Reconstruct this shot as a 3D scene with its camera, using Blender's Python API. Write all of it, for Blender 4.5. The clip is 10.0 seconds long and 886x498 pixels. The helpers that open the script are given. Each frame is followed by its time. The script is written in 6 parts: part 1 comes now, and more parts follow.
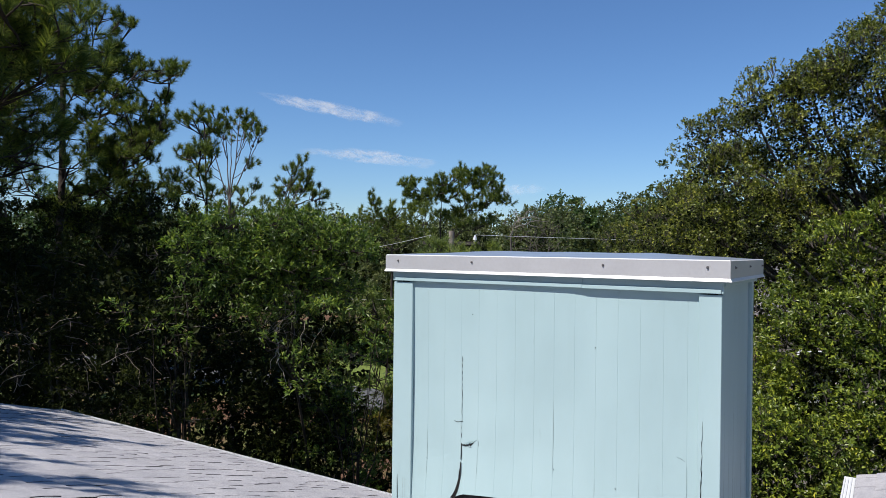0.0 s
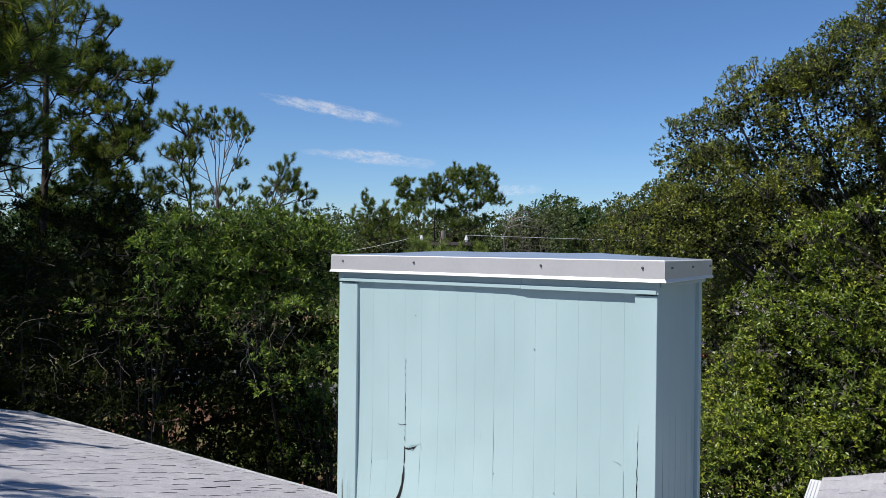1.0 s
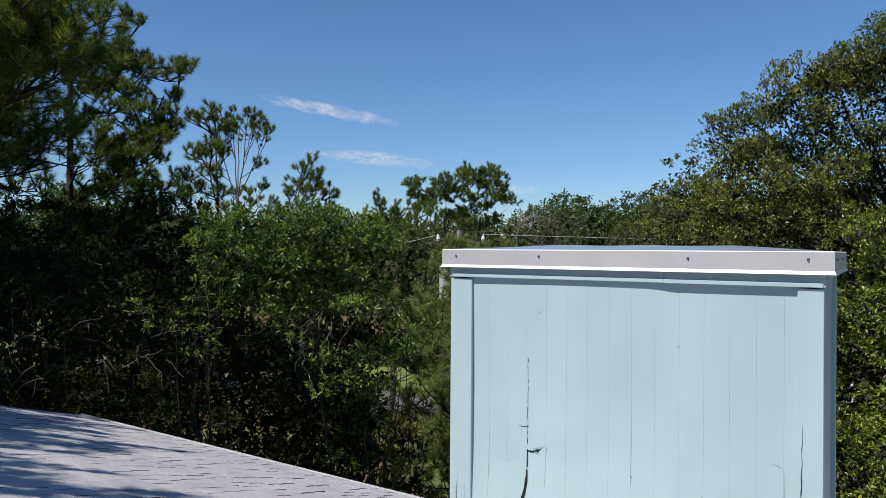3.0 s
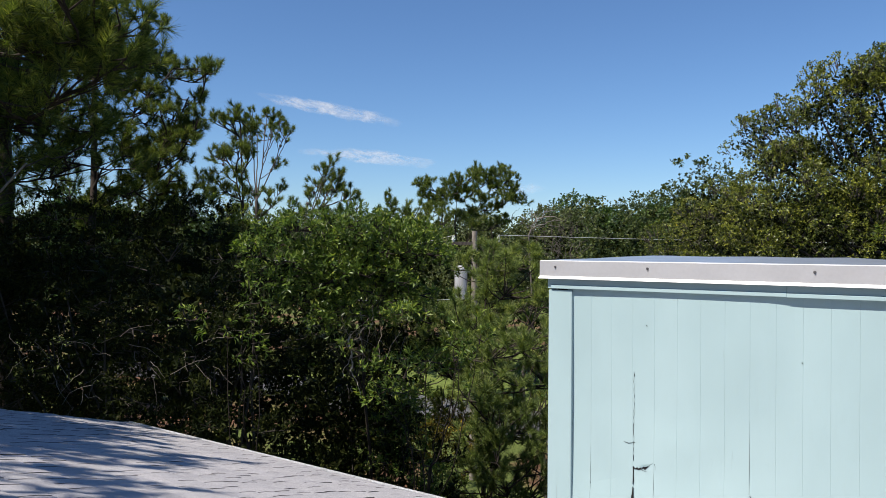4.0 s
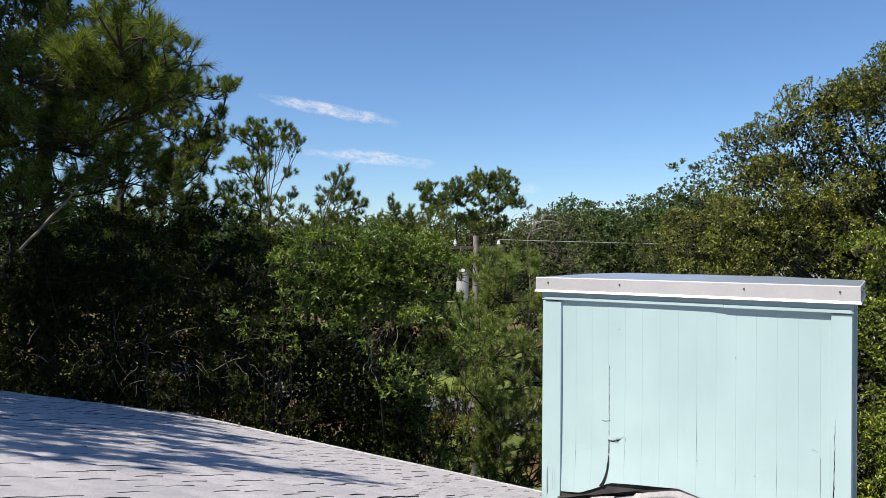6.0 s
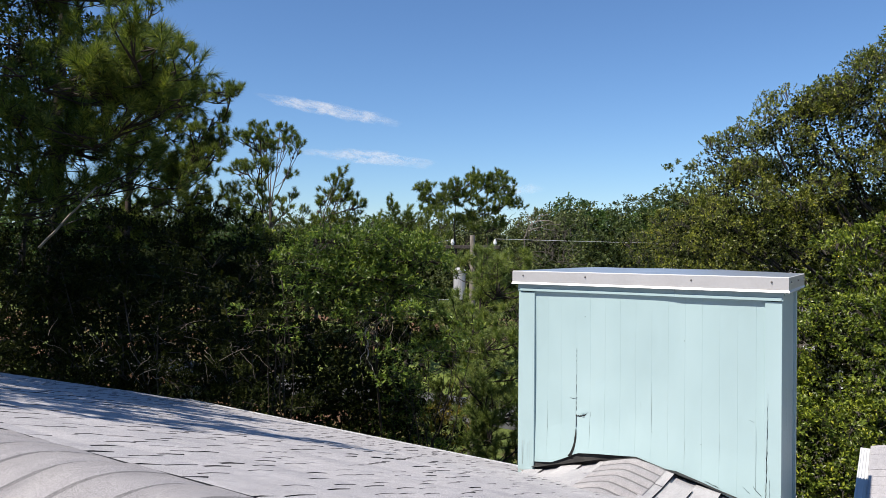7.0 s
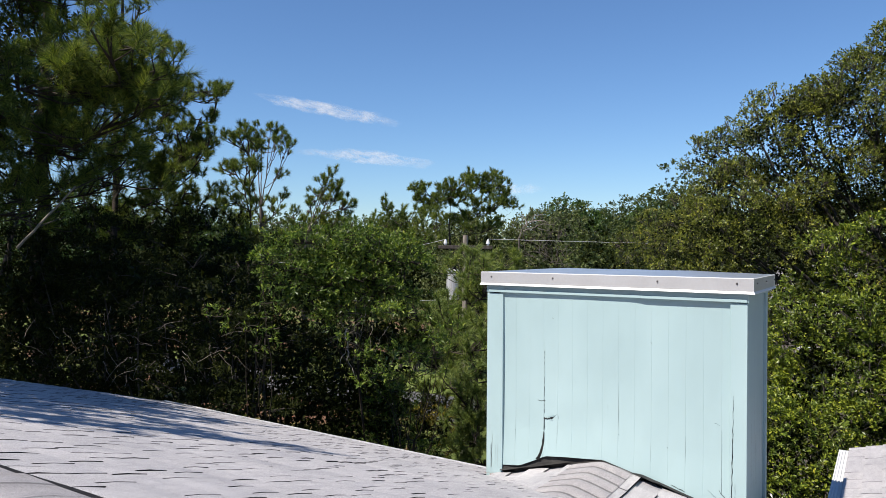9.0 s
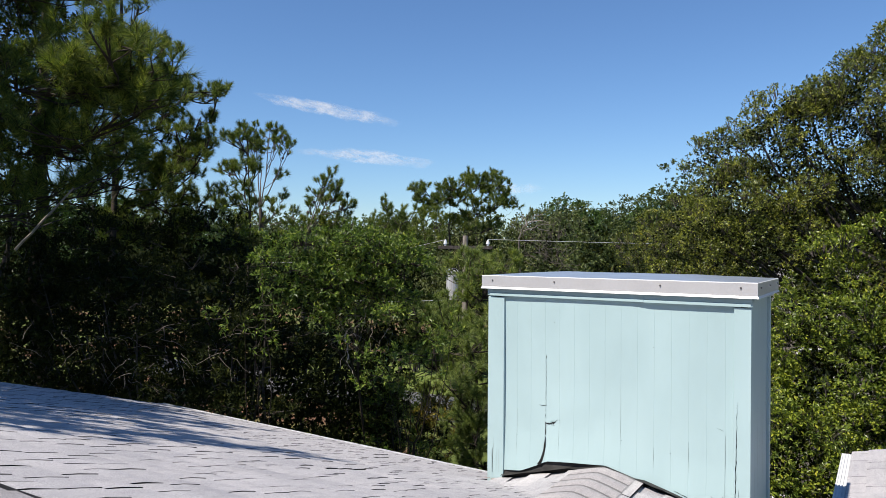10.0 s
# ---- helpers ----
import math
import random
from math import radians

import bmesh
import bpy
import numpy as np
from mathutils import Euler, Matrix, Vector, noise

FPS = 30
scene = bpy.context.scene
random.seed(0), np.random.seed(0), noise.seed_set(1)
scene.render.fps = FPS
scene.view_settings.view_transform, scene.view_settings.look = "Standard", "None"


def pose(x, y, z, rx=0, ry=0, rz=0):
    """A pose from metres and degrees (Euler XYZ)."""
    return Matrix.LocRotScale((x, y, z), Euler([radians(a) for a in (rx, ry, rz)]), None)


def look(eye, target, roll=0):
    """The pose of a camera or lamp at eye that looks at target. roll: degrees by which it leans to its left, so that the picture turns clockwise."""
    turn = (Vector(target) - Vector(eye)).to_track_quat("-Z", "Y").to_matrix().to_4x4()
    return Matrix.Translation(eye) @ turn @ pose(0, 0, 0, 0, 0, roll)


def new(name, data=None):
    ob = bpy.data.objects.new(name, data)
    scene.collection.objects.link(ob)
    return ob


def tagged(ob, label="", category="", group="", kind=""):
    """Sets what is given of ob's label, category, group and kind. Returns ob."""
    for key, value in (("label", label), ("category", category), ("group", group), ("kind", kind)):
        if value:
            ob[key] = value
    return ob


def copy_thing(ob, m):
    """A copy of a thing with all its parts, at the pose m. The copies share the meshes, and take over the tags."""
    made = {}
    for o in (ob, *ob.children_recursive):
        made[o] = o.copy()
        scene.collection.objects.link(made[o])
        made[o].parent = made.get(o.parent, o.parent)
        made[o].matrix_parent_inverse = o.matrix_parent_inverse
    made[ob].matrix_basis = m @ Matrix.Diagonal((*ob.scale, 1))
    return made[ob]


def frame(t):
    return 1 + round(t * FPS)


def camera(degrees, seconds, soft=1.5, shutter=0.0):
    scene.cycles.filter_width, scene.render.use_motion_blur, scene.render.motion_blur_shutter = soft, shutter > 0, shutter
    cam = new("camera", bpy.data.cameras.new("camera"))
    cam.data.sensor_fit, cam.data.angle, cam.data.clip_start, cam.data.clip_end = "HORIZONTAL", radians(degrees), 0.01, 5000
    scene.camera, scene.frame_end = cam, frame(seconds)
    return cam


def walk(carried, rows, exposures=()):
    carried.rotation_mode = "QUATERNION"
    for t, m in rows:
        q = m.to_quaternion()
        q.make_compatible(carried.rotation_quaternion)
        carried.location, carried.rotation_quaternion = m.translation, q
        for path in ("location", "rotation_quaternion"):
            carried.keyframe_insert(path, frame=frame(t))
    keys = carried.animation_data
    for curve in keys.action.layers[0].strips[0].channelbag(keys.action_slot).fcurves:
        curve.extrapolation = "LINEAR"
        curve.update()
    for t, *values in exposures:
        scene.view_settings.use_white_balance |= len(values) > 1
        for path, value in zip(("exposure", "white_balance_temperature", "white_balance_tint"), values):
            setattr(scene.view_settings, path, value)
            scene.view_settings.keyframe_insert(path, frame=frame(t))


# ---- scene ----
cam = camera(64.0, 10.0, soft=0.4)
PATH = [
    (0, (2.206, -2.948, 5.179), (1.14, -1.256, 5.181), 0.7),
    (0.5, (2.222, -2.902, 5.182), (1.156, -1.21, 5.185), 0.7),
    (1, (2.408, -2.753, 5.181), (1.342, -1.061, 5.184), 0.7),
    (1.5, (2.838, -2.459, 5.178), (1.772, -0.767, 5.18), 0.7),
    (2, (3.043, -2.313, 5.164), (1.977, -0.62, 5.166), 0.5),
    (2.5, (2.649, -2.503, 5.156), (1.586, -0.809, 5.159), 0.5),
    (3, (1.841, -2.93, 5.145), (0.779, -1.236, 5.149), 0.4),
    (3.2, (1.623, -3.042, 5.153), (0.559, -1.349, 5.155), 0.4),
    (4.3, (1.399, -3.154, 5.214), (0.336, -1.46, 5.215), 0.4),
    (4.5, (1.418, -3.222, 5.22), (0.356, -1.527, 5.222), 0.3),
    (5, (1.41, -3.292, 5.21), (0.348, -1.597, 5.212), 0.3),
    (5.5, (1.534, -3.467, 5.29), (0.472, -1.772, 5.292), 0.3),
    (5.7, (1.634, -3.641, 5.313), (0.572, -1.946, 5.315), 0.4),
    (6.8, (2.09, -4.284, 5.291), (1.029, -2.588, 5.294), 0.4),
    (7, (2.134, -4.288, 5.289), (1.072, -2.593, 5.291), 0.4),
    (7.5, (2.2, -4.305, 5.281), (1.139, -2.61, 5.283), 0.3),
    (8, (2.259, -4.292, 5.296), (1.198, -2.598, 5.297), 0.4),
    (8.5, (2.277, -4.189, 5.302), (1.218, -2.493, 5.304), 0.5),
    (9, (2.283, -4.132, 5.295), (1.223, -2.436, 5.297), 0.4),
    (9.5, (2.274, -4.112, 5.301), (1.214, -2.416, 5.302), 0.3),
    (10, (2.257, -4.102, 5.319), (1.198, -2.406, 5.32), 0.4),
]
walk(cam, [(t, look(eye, target, roll)) for t, eye, target, roll in PATH], [(0, 0.27, 5900, 10), (1.5, 0.23, 5860, 10), (2.0, 0.25, 5860, 10), (2.5, 0.23, 5860, 10), (3.1, 0.20, 5950, 10), (4.3, 0.47, 6200, 10), (5.5, 0.58, 6320, 10), (7.0, 0.50, 6180, 10), (10, 0.48, 6160, 10)])

# ---- sky and sun ----
SUN_EL = radians(53)
SUN_TO = Vector((-0.335, -1.0, 0)).normalized() * math.cos(SUN_EL) + Vector((0, 0, math.sin(SUN_EL)))
world = bpy.data.worlds.new("world")
scene.world = world
world.use_nodes = True
wn, wl = world.node_tree.nodes, world.node_tree.links
sky = wn.new("ShaderNodeTexSky")
sky.sky_type = "NISHITA"
sky.sun_disc = False
sky.sun_elevation = SUN_EL
sky.sun_rotation = math.atan2(SUN_TO.x, SUN_TO.y)
sky.altitude, sky.air_density, sky.dust_density, sky.ozone_density = 0, 1.1, 0.0, 4.0
wn["Background"].inputs["Strength"].default_value = 0.082
deep = wn.new("ShaderNodeMix")
deep.data_type, deep.blend_type = "RGBA", "MULTIPLY"
deep.inputs[0].default_value = 1.0
deep.inputs[7].default_value = (0.805, 0.93, 1.085, 1)
wl.new(sky.outputs["Color"], deep.inputs[6])
wl.new(deep.outputs[2], wn["Background"].inputs["Color"])
sun = new("sun", bpy.data.lights.new("sun", "SUN"))
sun.data.energy, sun.data.angle, sun.data.color = 5.0, radians(0.55), (1.0, 0.90, 0.76)
sun.matrix_world = look(SUN_TO * 50, (0, 0, 0))


# ---- materials ----
def material(name, colour, rough=0.6, metal=0.0, spec=0.5):
    m = bpy.data.materials.new(name)
    m.use_nodes = True
    p = m.node_tree.nodes["Principled BSDF"]
    p.inputs["Base Color"].default_value = (*colour, 1)
    p.inputs["Roughness"].default_value = rough
    p.inputs["Metallic"].default_value = metal
    p.inputs["Specular IOR Level"].default_value = spec
    return m, m.node_tree.nodes, m.node_tree.links, p


def noise_node(n, l, scale, detail=4.0, rough=0.55, coord=None, stretch=None):
    t = n.new("ShaderNodeTexNoise")
    t.inputs["Scale"].default_value, t.inputs["Detail"].default_value, t.inputs["Roughness"].default_value = scale, detail, rough
    if coord is None:
        coord = n.new("ShaderNodeTexCoord").outputs["Object"]
    if stretch:
        mp = n.new("ShaderNodeMapping")
        mp.inputs["Scale"].default_value = stretch
        l.new(coord, mp.inputs["Vector"])
        coord = mp.outputs["Vector"]
    l.new(coord, t.inputs["Vector"])
    return t


def ramp(n, l, source, stops):
    r = n.new("ShaderNodeValToRGB")
    e = r.color_ramp.elements
    while len(e) < len(stops):
        e.new(0.5)
    for k, (at, c) in enumerate(stops):
        e[k].position, e[k].color = at, (*c, 1)
    l.new(source, r.inputs["Fac"])
    return r


def mix(n, l, fac, a, b, how="MIX"):
    m = n.new("ShaderNodeMix")
    m.data_type, m.blend_type = "RGBA", how
    for key, v in ((0, fac), (6, a), (7, b)):
        if isinstance(v, (int, float)):
            m.inputs[key].default_value = v
        elif isinstance(v, tuple):
            m.inputs[key].default_value = (*v, 1)
        else:
            l.new(v, m.inputs[key])
    return m.outputs[2]


def bump(n, l, p, height, strength=0.3, dist=0.005):
    b = n.new("ShaderNodeBump")
    b.inputs["Strength"].default_value, b.inputs["Distance"].default_value = strength, dist
    l.new(height, b.inputs["Height"])
    l.new(b.outputs["Normal"], p.inputs["Normal"])


def paint_material():
    m, n, l, p = material("aqua_paint", (0.52, 0.72, 0.73), 0.5, 0, 0.32)
    geo = n.new("ShaderNodeNewGeometry").outputs["Position"]
    big = noise_node(n, l, 2.5, 3, 0.5, geo, (1, 1, 0.5))
    grain = noise_node(n, l, 60, 4, 0.6, geo, (1, 1, 0.08))
    c1 = ramp(n, l, big.outputs["Fac"], [(0.28, (0.342, 0.456, 0.474)), (0.5, (0.374, 0.496, 0.515)), (0.72, (0.402, 0.526, 0.545))])
    worn = ramp(n, l, grain.outputs["Fac"], [(0.70, (0, 0, 0)), (0.82, (1, 1, 1))])
    col = mix(n, l, worn.outputs["Color"], c1.outputs["Color"], (0.30, 0.40, 0.405))
    l.new(col, p.inputs["Base Color"])
    fine = noise_node(n, l, 240, 3, 0.6, geo, (1, 1, 0.15))
    bump(n, l, p, mix(n, l, 0.5, grain.outputs["Fac"], fine.outputs["Fac"]), 0.25, 0.002)
    return m


def shingle_material(name, tint):
    m, n, l, p = material(name, (0.45, 0.44, 0.46), 0.95, 0, 0.2)
    geo = n.new("ShaderNodeNewGeometry")
    pos = geo.outputs["Position"]
    gran = noise_node(n, l, 420, 2, 0.7, pos)
    blot = noise_node(n, l, 3.2, 4, 0.6, pos)
    streak = noise_node(n, l, 26, 3, 0.6, pos, (1, 0.22, 0.22))
    info = n.new("ShaderNodeObjectInfo")
    a = ramp(n, l, gran.outputs["Fac"], [(0.36, tuple(v * 0.55 for v in tint)), (0.50, tint), (0.64, tuple(min(v * 1.4, 0.9) for v in tint))])
    b = ramp(n, l, blot.outputs["Fac"], [(0.3, (0.86, 0.86, 0.87)), (0.7, (1.08, 1.07, 1.07))])
    c = ramp(n, l, streak.outputs["Fac"], [(0.3, (0.9, 0.9, 0.91)), (0.6, (1.04, 1.04, 1.03))])
    d = ramp(n, l, info.outputs["Random"], [(0, (0.93, 0.93, 0.94)), (1, (1.06, 1.05, 1.04))])
    col = mix(n, l, 1.0, a.outputs["Color"], b.outputs["Color"], "MULTIPLY")
    col = mix(n, l, 1.0, col, c.outputs["Color"], "MULTIPLY")
    col = mix(n, l, 1.0, col, d.outputs["Color"], "MULTIPLY")
    e = ramp(n, l, geo.outputs["Random Per Island"], [(0, (0.95, 0.95, 0.96)), (1, (1.05, 1.04, 1.03))])
    col = mix(n, l, 1.0, col, e.outputs["Color"], "MULTIPLY")
    l.new(col, p.inputs["Base Color"])
    bump(n, l, p, gran.outputs["Fac"], 0.5, 0.003)
    return m


def leaf_material(name, dark, mid, light, rough=0.38, through_leaf=0.3, spec=0.35):
    m, n, l, p = material(name, mid, rough, 0, spec)
    geo = n.new("ShaderNodeNewGeometry")
    patch = noise_node(n, l, 0.9, 2, 0.5, geo.outputs["Position"])
    r = ramp(n, l, geo.outputs["Random Per Island"], [(0.0, dark), (0.5, mid), (0.96, light), (1.0, tuple((light[0] * 1.3, light[1] * 1.1, light[2])))])
    v = ramp(n, l, patch.outputs["Fac"], [(0.3, (0.75, 0.8, 0.8)), (0.7, (1.2, 1.15, 1.05))])
    spray = noise_node(n, l, 4.5, 2, 0.5, geo.outputs["Position"])
    w = ramp(n, l, spray.outputs["Fac"], [(0.32, (0.72, 0.78, 0.8)), (0.68, (1.25, 1.2, 1.08))])
    col = mix(n, l, 1.0, r.outputs["Color"], v.outputs["Color"], "MULTIPLY")
    col = mix(n, l, 1.0, col, w.outputs["Color"], "MULTIPLY")
    l.new(col, p.inputs["Base Color"])
    t = n.new("ShaderNodeBsdfTranslucent")
    l.new(mix(n, l, 1.0, col, (1.35, 1.5, 0.6), "MULTIPLY"), t.inputs["Color"])
    s = n.new("ShaderNodeMixShader")
    s.inputs[0].default_value = through_leaf
    l.new(p.outputs[0], s.inputs[1])
    l.new(t.outputs[0], s.inputs[2])
    l.new(s.outputs[0], n["Material Output"].inputs["Surface"])
    return m


def bark_material(name, a, b):
    m, n, l, p = material(name, a, 0.9, 0, 0.2)
    geo = n.new("ShaderNodeNewGeometry").outputs["Position"]
    t = noise_node(n, l, 14, 5, 0.65, geo, (1, 1, 0.3))
    l.new(ramp(n, l, t.outputs["Fac"], [(0.3, a), (0.7, b)]).outputs["Color"], p.inputs["Base Color"])
    bump(n, l, p, t.outputs["Fac"], 0.7, 0.02)
    return m


def mottled(name, a, b, scale=6.0, rough=0.6, metal=0.0, spec=0.5, strength=0.2, dist=0.002, stretch=None):
    m, n, l, p = material(name, a, rough, metal, spec)
    geo = n.new("ShaderNodeNewGeometry").outputs["Position"]
    t = noise_node(n, l, scale, 5, 0.6, geo, stretch)
    f = noise_node(n, l, scale * 14, 3, 0.6, geo)
    c = mix(n, l, 0.65, f.outputs["Fac"], t.outputs["Fac"])
    l.new(ramp(n, l, c, [(0.35, a), (0.65, b)]).outputs["Color"], p.inputs["Base Color"])
    bump(n, l, p, f.outputs["Fac"], strength, dist)
    return m


PAINT = paint_material()
SHINGLE = shingle_material("pale_grey_shingle", (0.425, 0.416, 0.430))
CAPSHINGLE = shingle_material("grey_cap_shingle", (0.33, 0.32, 0.33))
BANDSHINGLE = shingle_material("dark_band_shingle", (0.19, 0.185, 0.19))
DECK = mottled("felt_underlay", (0.012, 0.012, 0.013), (0.03, 0.03, 0.032), 9, 0.95, 0, 0.1)
TAR = mottled("black_tar", (0.012, 0.012, 0.013), (0.055, 0.052, 0.050), 16, 0.6, 0, 0.3, 0.6, 0.004)
METAL = mottled("galvanised_sheet", (0.52, 0.51, 0.52), (0.59, 0.58, 0.59), 5, 0.36, 0.35, 0.5, 0.05, 0.001)
# bluer and darker than the skirt: sky reflection put into the base colour
METALTOP = mottled("sky_tinted_cap_top", (0.37, 0.40, 0.44), (0.48, 0.51, 0.55), 4, 0.33, 0.55, 0.5, 0.08, 0.001, (1, 3, 1))
# paler than the sheet: paints the cap's edge highlights; also used on the wires
HEM = mottled("bright_hem", (0.72, 0.72, 0.72), (0.78, 0.78, 0.78), 5, 0.4, 0.1)
SCREW = mottled("zinc_screw", (0.16, 0.15, 0.15), (0.26, 0.25, 0.25), 60, 0.4, 0.8)
WHITE = mottled("white_trim", (0.66, 0.67, 0.68), (0.74, 0.74, 0.75), 6, 0.45)
RAWWOOD = mottled("bare_wood", (0.20, 0.11, 0.06), (0.34, 0.20, 0.11), 18, 0.8, stretch=(1, 1, 0.2))
WALLPAINT = mottled("aqua_wall", (0.48, 0.68, 0.69), (0.54, 0.73, 0.74), 5, 0.5)
STRAW = mottled("pine_straw", (0.16, 0.065, 0.03), (0.32, 0.15, 0.07), 30, 0.9)
PINEBARK = bark_material("pine_bark", (0.026, 0.02, 0.017), (0.08, 0.064, 0.054))
PALEPINE = bark_material("grey_pine_bark", (0.06, 0.05, 0.044), (0.16, 0.138, 0.12))
PALEBARK = bark_material("pale_bark", (0.14, 0.12, 0.10), (0.32, 0.28, 0.24))
OAKBARK = bark_material("oak_bark", (0.035, 0.03, 0.027), (0.11, 0.095, 0.085))
DEADBARK = bark_material("dead_wood", (0.30, 0.26, 0.22), (0.48, 0.44, 0.40))
NEEDLE = leaf_material("pine_needles", (0.018, 0.034, 0.011), (0.092, 0.130, 0.032), (0.28, 0.31, 0.075), 0.55, 0.34, 0.2)
OAKLEAF = leaf_material("oak_leaves", (0.034, 0.047, 0.010), (0.118, 0.139, 0.023), (0.295, 0.31, 0.048), 0.36, 0.18, 0.4)
HEDGELEAF = leaf_material("bright_shrub_leaves", (0.042, 0.062, 0.011), (0.120, 0.166, 0.022), (0.295, 0.338, 0.042), 0.36, 0.22, 0.4)
BAYLEAF = leaf_material("bay_leaves", (0.038, 0.066, 0.016), (0.105, 0.168, 0.033), (0.26, 0.32, 0.065), 0.36, 0.30)
# near-black leaves: deep shade of thicket and inner crowns put into their colour
SHADELEAF = leaf_material("shade_dark_leaves", (0.0075, 0.012, 0.004), (0.017, 0.024, 0.006), (0.042, 0.049, 0.011), 0.6, 0.16, 0.1)
BROWNLEAF = leaf_material("browning_shrub_leaves", (0.10, 0.075, 0.02), (0.24, 0.19, 0.035), (0.40, 0.32, 0.05), 0.5, 0.3)
YOUNGNEEDLE = leaf_material("young_pine_needles", (0.06, 0.092, 0.028), (0.16, 0.212, 0.06), (0.33, 0.375, 0.11), 0.5, 0.28)
GRASS = mottled("lawn_grass", (0.09, 0.13, 0.03), (0.20, 0.24, 0.06), 2.5, 0.95, 0, 0.1, 0.8, 0.03)
REDPAINT = mottled("red_car_paint", (0.35, 0.03, 0.02), (0.45, 0.05, 0.03), 3, 0.3)
GLASS = mottled("window_glass", (0.02, 0.025, 0.03), (0.04, 0.045, 0.05), 2, 0.08)
RUBBER = mottled("tyre_rubber", (0.015, 0.015, 0.015), (0.03, 0.03, 0.03), 20, 0.8)
FARLEAF = leaf_material("far_woods_leaves", (0.0315, 0.048, 0.016), (0.063, 0.088, 0.024), (0.117, 0.136, 0.04), 0.5, 0.2)
DEEPLEAF = leaf_material("deep_green_leaves", (0.026, 0.052, 0.012), (0.052, 0.098, 0.02), (0.10, 0.15, 0.034), 0.45, 0.15)
OLIVELEAF = leaf_material("olive_leaves", (0.05, 0.065, 0.025), (0.10, 0.12, 0.045), (0.17, 0.19, 0.075), 0.5, 0.2)


def ground_material():
    m, n, l, p = material("sandy_ground", (0.1, 0.12, 0.04), 0.95, 0, 0.1)
    geo = n.new("ShaderNodeNewGeometry").outputs["Position"]
    big = noise_node(n, l, 0.16, 4, 0.6, geo)
    fine = noise_node(n, l, 9, 5, 0.7, geo)
    g = ramp(n, l, fine.outputs["Fac"], [(0.3, (0.05, 0.075, 0.02)), (0.7, (0.16, 0.19, 0.05))])
    s = ramp(n, l, fine.outputs["Fac"], [(0.3, (0.07, 0.035, 0.02)), (0.7, (0.22, 0.13, 0.08))])
    k = ramp(n, l, big.outputs["Fac"], [(0.44, (0, 0, 0)), (0.54, (1, 1, 1))])
    l.new(mix(n, l, k.outputs["Color"], s.outputs["Color"], g.outputs["Color"]), p.inputs["Base Color"])
    bump(n, l, p, fine.outputs["Fac"], 0.8, 0.05)
    return m


GROUND = ground_material()
ASPHALT = mottled("asphalt", (0.07, 0.07, 0.072), (0.13, 0.13, 0.13), 3, 0.9)
SAND = mottled("pale_gravel", (0.50, 0.48, 0.47), (0.72, 0.70, 0.69), 4, 0.95, strength=0.6, dist=0.02)


# ---- mesh helpers ----
def mesh_object(name, bm, mats, parent=None, label="", smooth=False):
    me = bpy.data.meshes.new(name)
    bm.to_mesh(me)
    bm.free()
    for m in mats if isinstance(mats, (list, tuple)) else [mats]:
        me.materials.append(m)
    if smooth:
        me.shade_smooth()
    ob = new(name, me)
    if parent is not None:
        ob.parent = parent
    return tagged(ob, label)


def part(name, bm, mat, parent, label="", smooth=False):
    return mesh_object(name, bm, mat, parent, label, smooth)


def thing(name, label, category, place=(0, 0, 0), group="", kind=""):
    ob = new(name)
    ob.empty_display_size = 0.1
    ob.location = place
    return tagged(ob, label, category, group, kind)


def box(x0, x1, y0, y1, z0, z1, bevel=0.0, seg=1):
    bm = bmesh.new()
    bmesh.ops.create_cube(bm, size=1)
    for v in bm.verts:
        v.co = Vector(((x0 + x1) / 2 + v.co.x * (x1 - x0), (y0 + y1) / 2 + v.co.y * (y1 - y0), (z0 + z1) / 2 + v.co.z * (z1 - z0)))
    if bevel:
        bmesh.ops.bevel(bm, geom=bm.edges[:], offset=bevel, segments=seg, affect="EDGES", profile=0.5)
    return bm


def raw(name, verts, faces, mats, parent=None, label="", smooth=False, index=None):
    """A mesh of equal-sided faces from arrays."""
    verts, faces = np.asarray(verts, dtype=np.float32), np.asarray(faces, dtype=np.int32)
    me = bpy.data.meshes.new(name)
    k = faces.shape[1]
    me.vertices.add(len(verts))
    me.vertices.foreach_set("co", verts.ravel())
    me.loops.add(faces.size)
    me.loops.foreach_set("vertex_index", faces.ravel())
    me.polygons.add(len(faces))
    me.polygons.foreach_set("loop_start", np.arange(0, faces.size, k, dtype=np.int32))
    if index is not None:
        me.polygons.foreach_set("material_index", np.asarray(index, dtype=np.int32))
    me.update(calc_edges=True)
    for m in mats if isinstance(mats, (list, tuple)) else [mats]:
        me.materials.append(m)
    if smooth:
        me.shade_smooth()
    else:
        me.shade_flat()
    ob = new(name, me)
    if parent is not None:
        ob.parent = parent
    return tagged(ob, label)


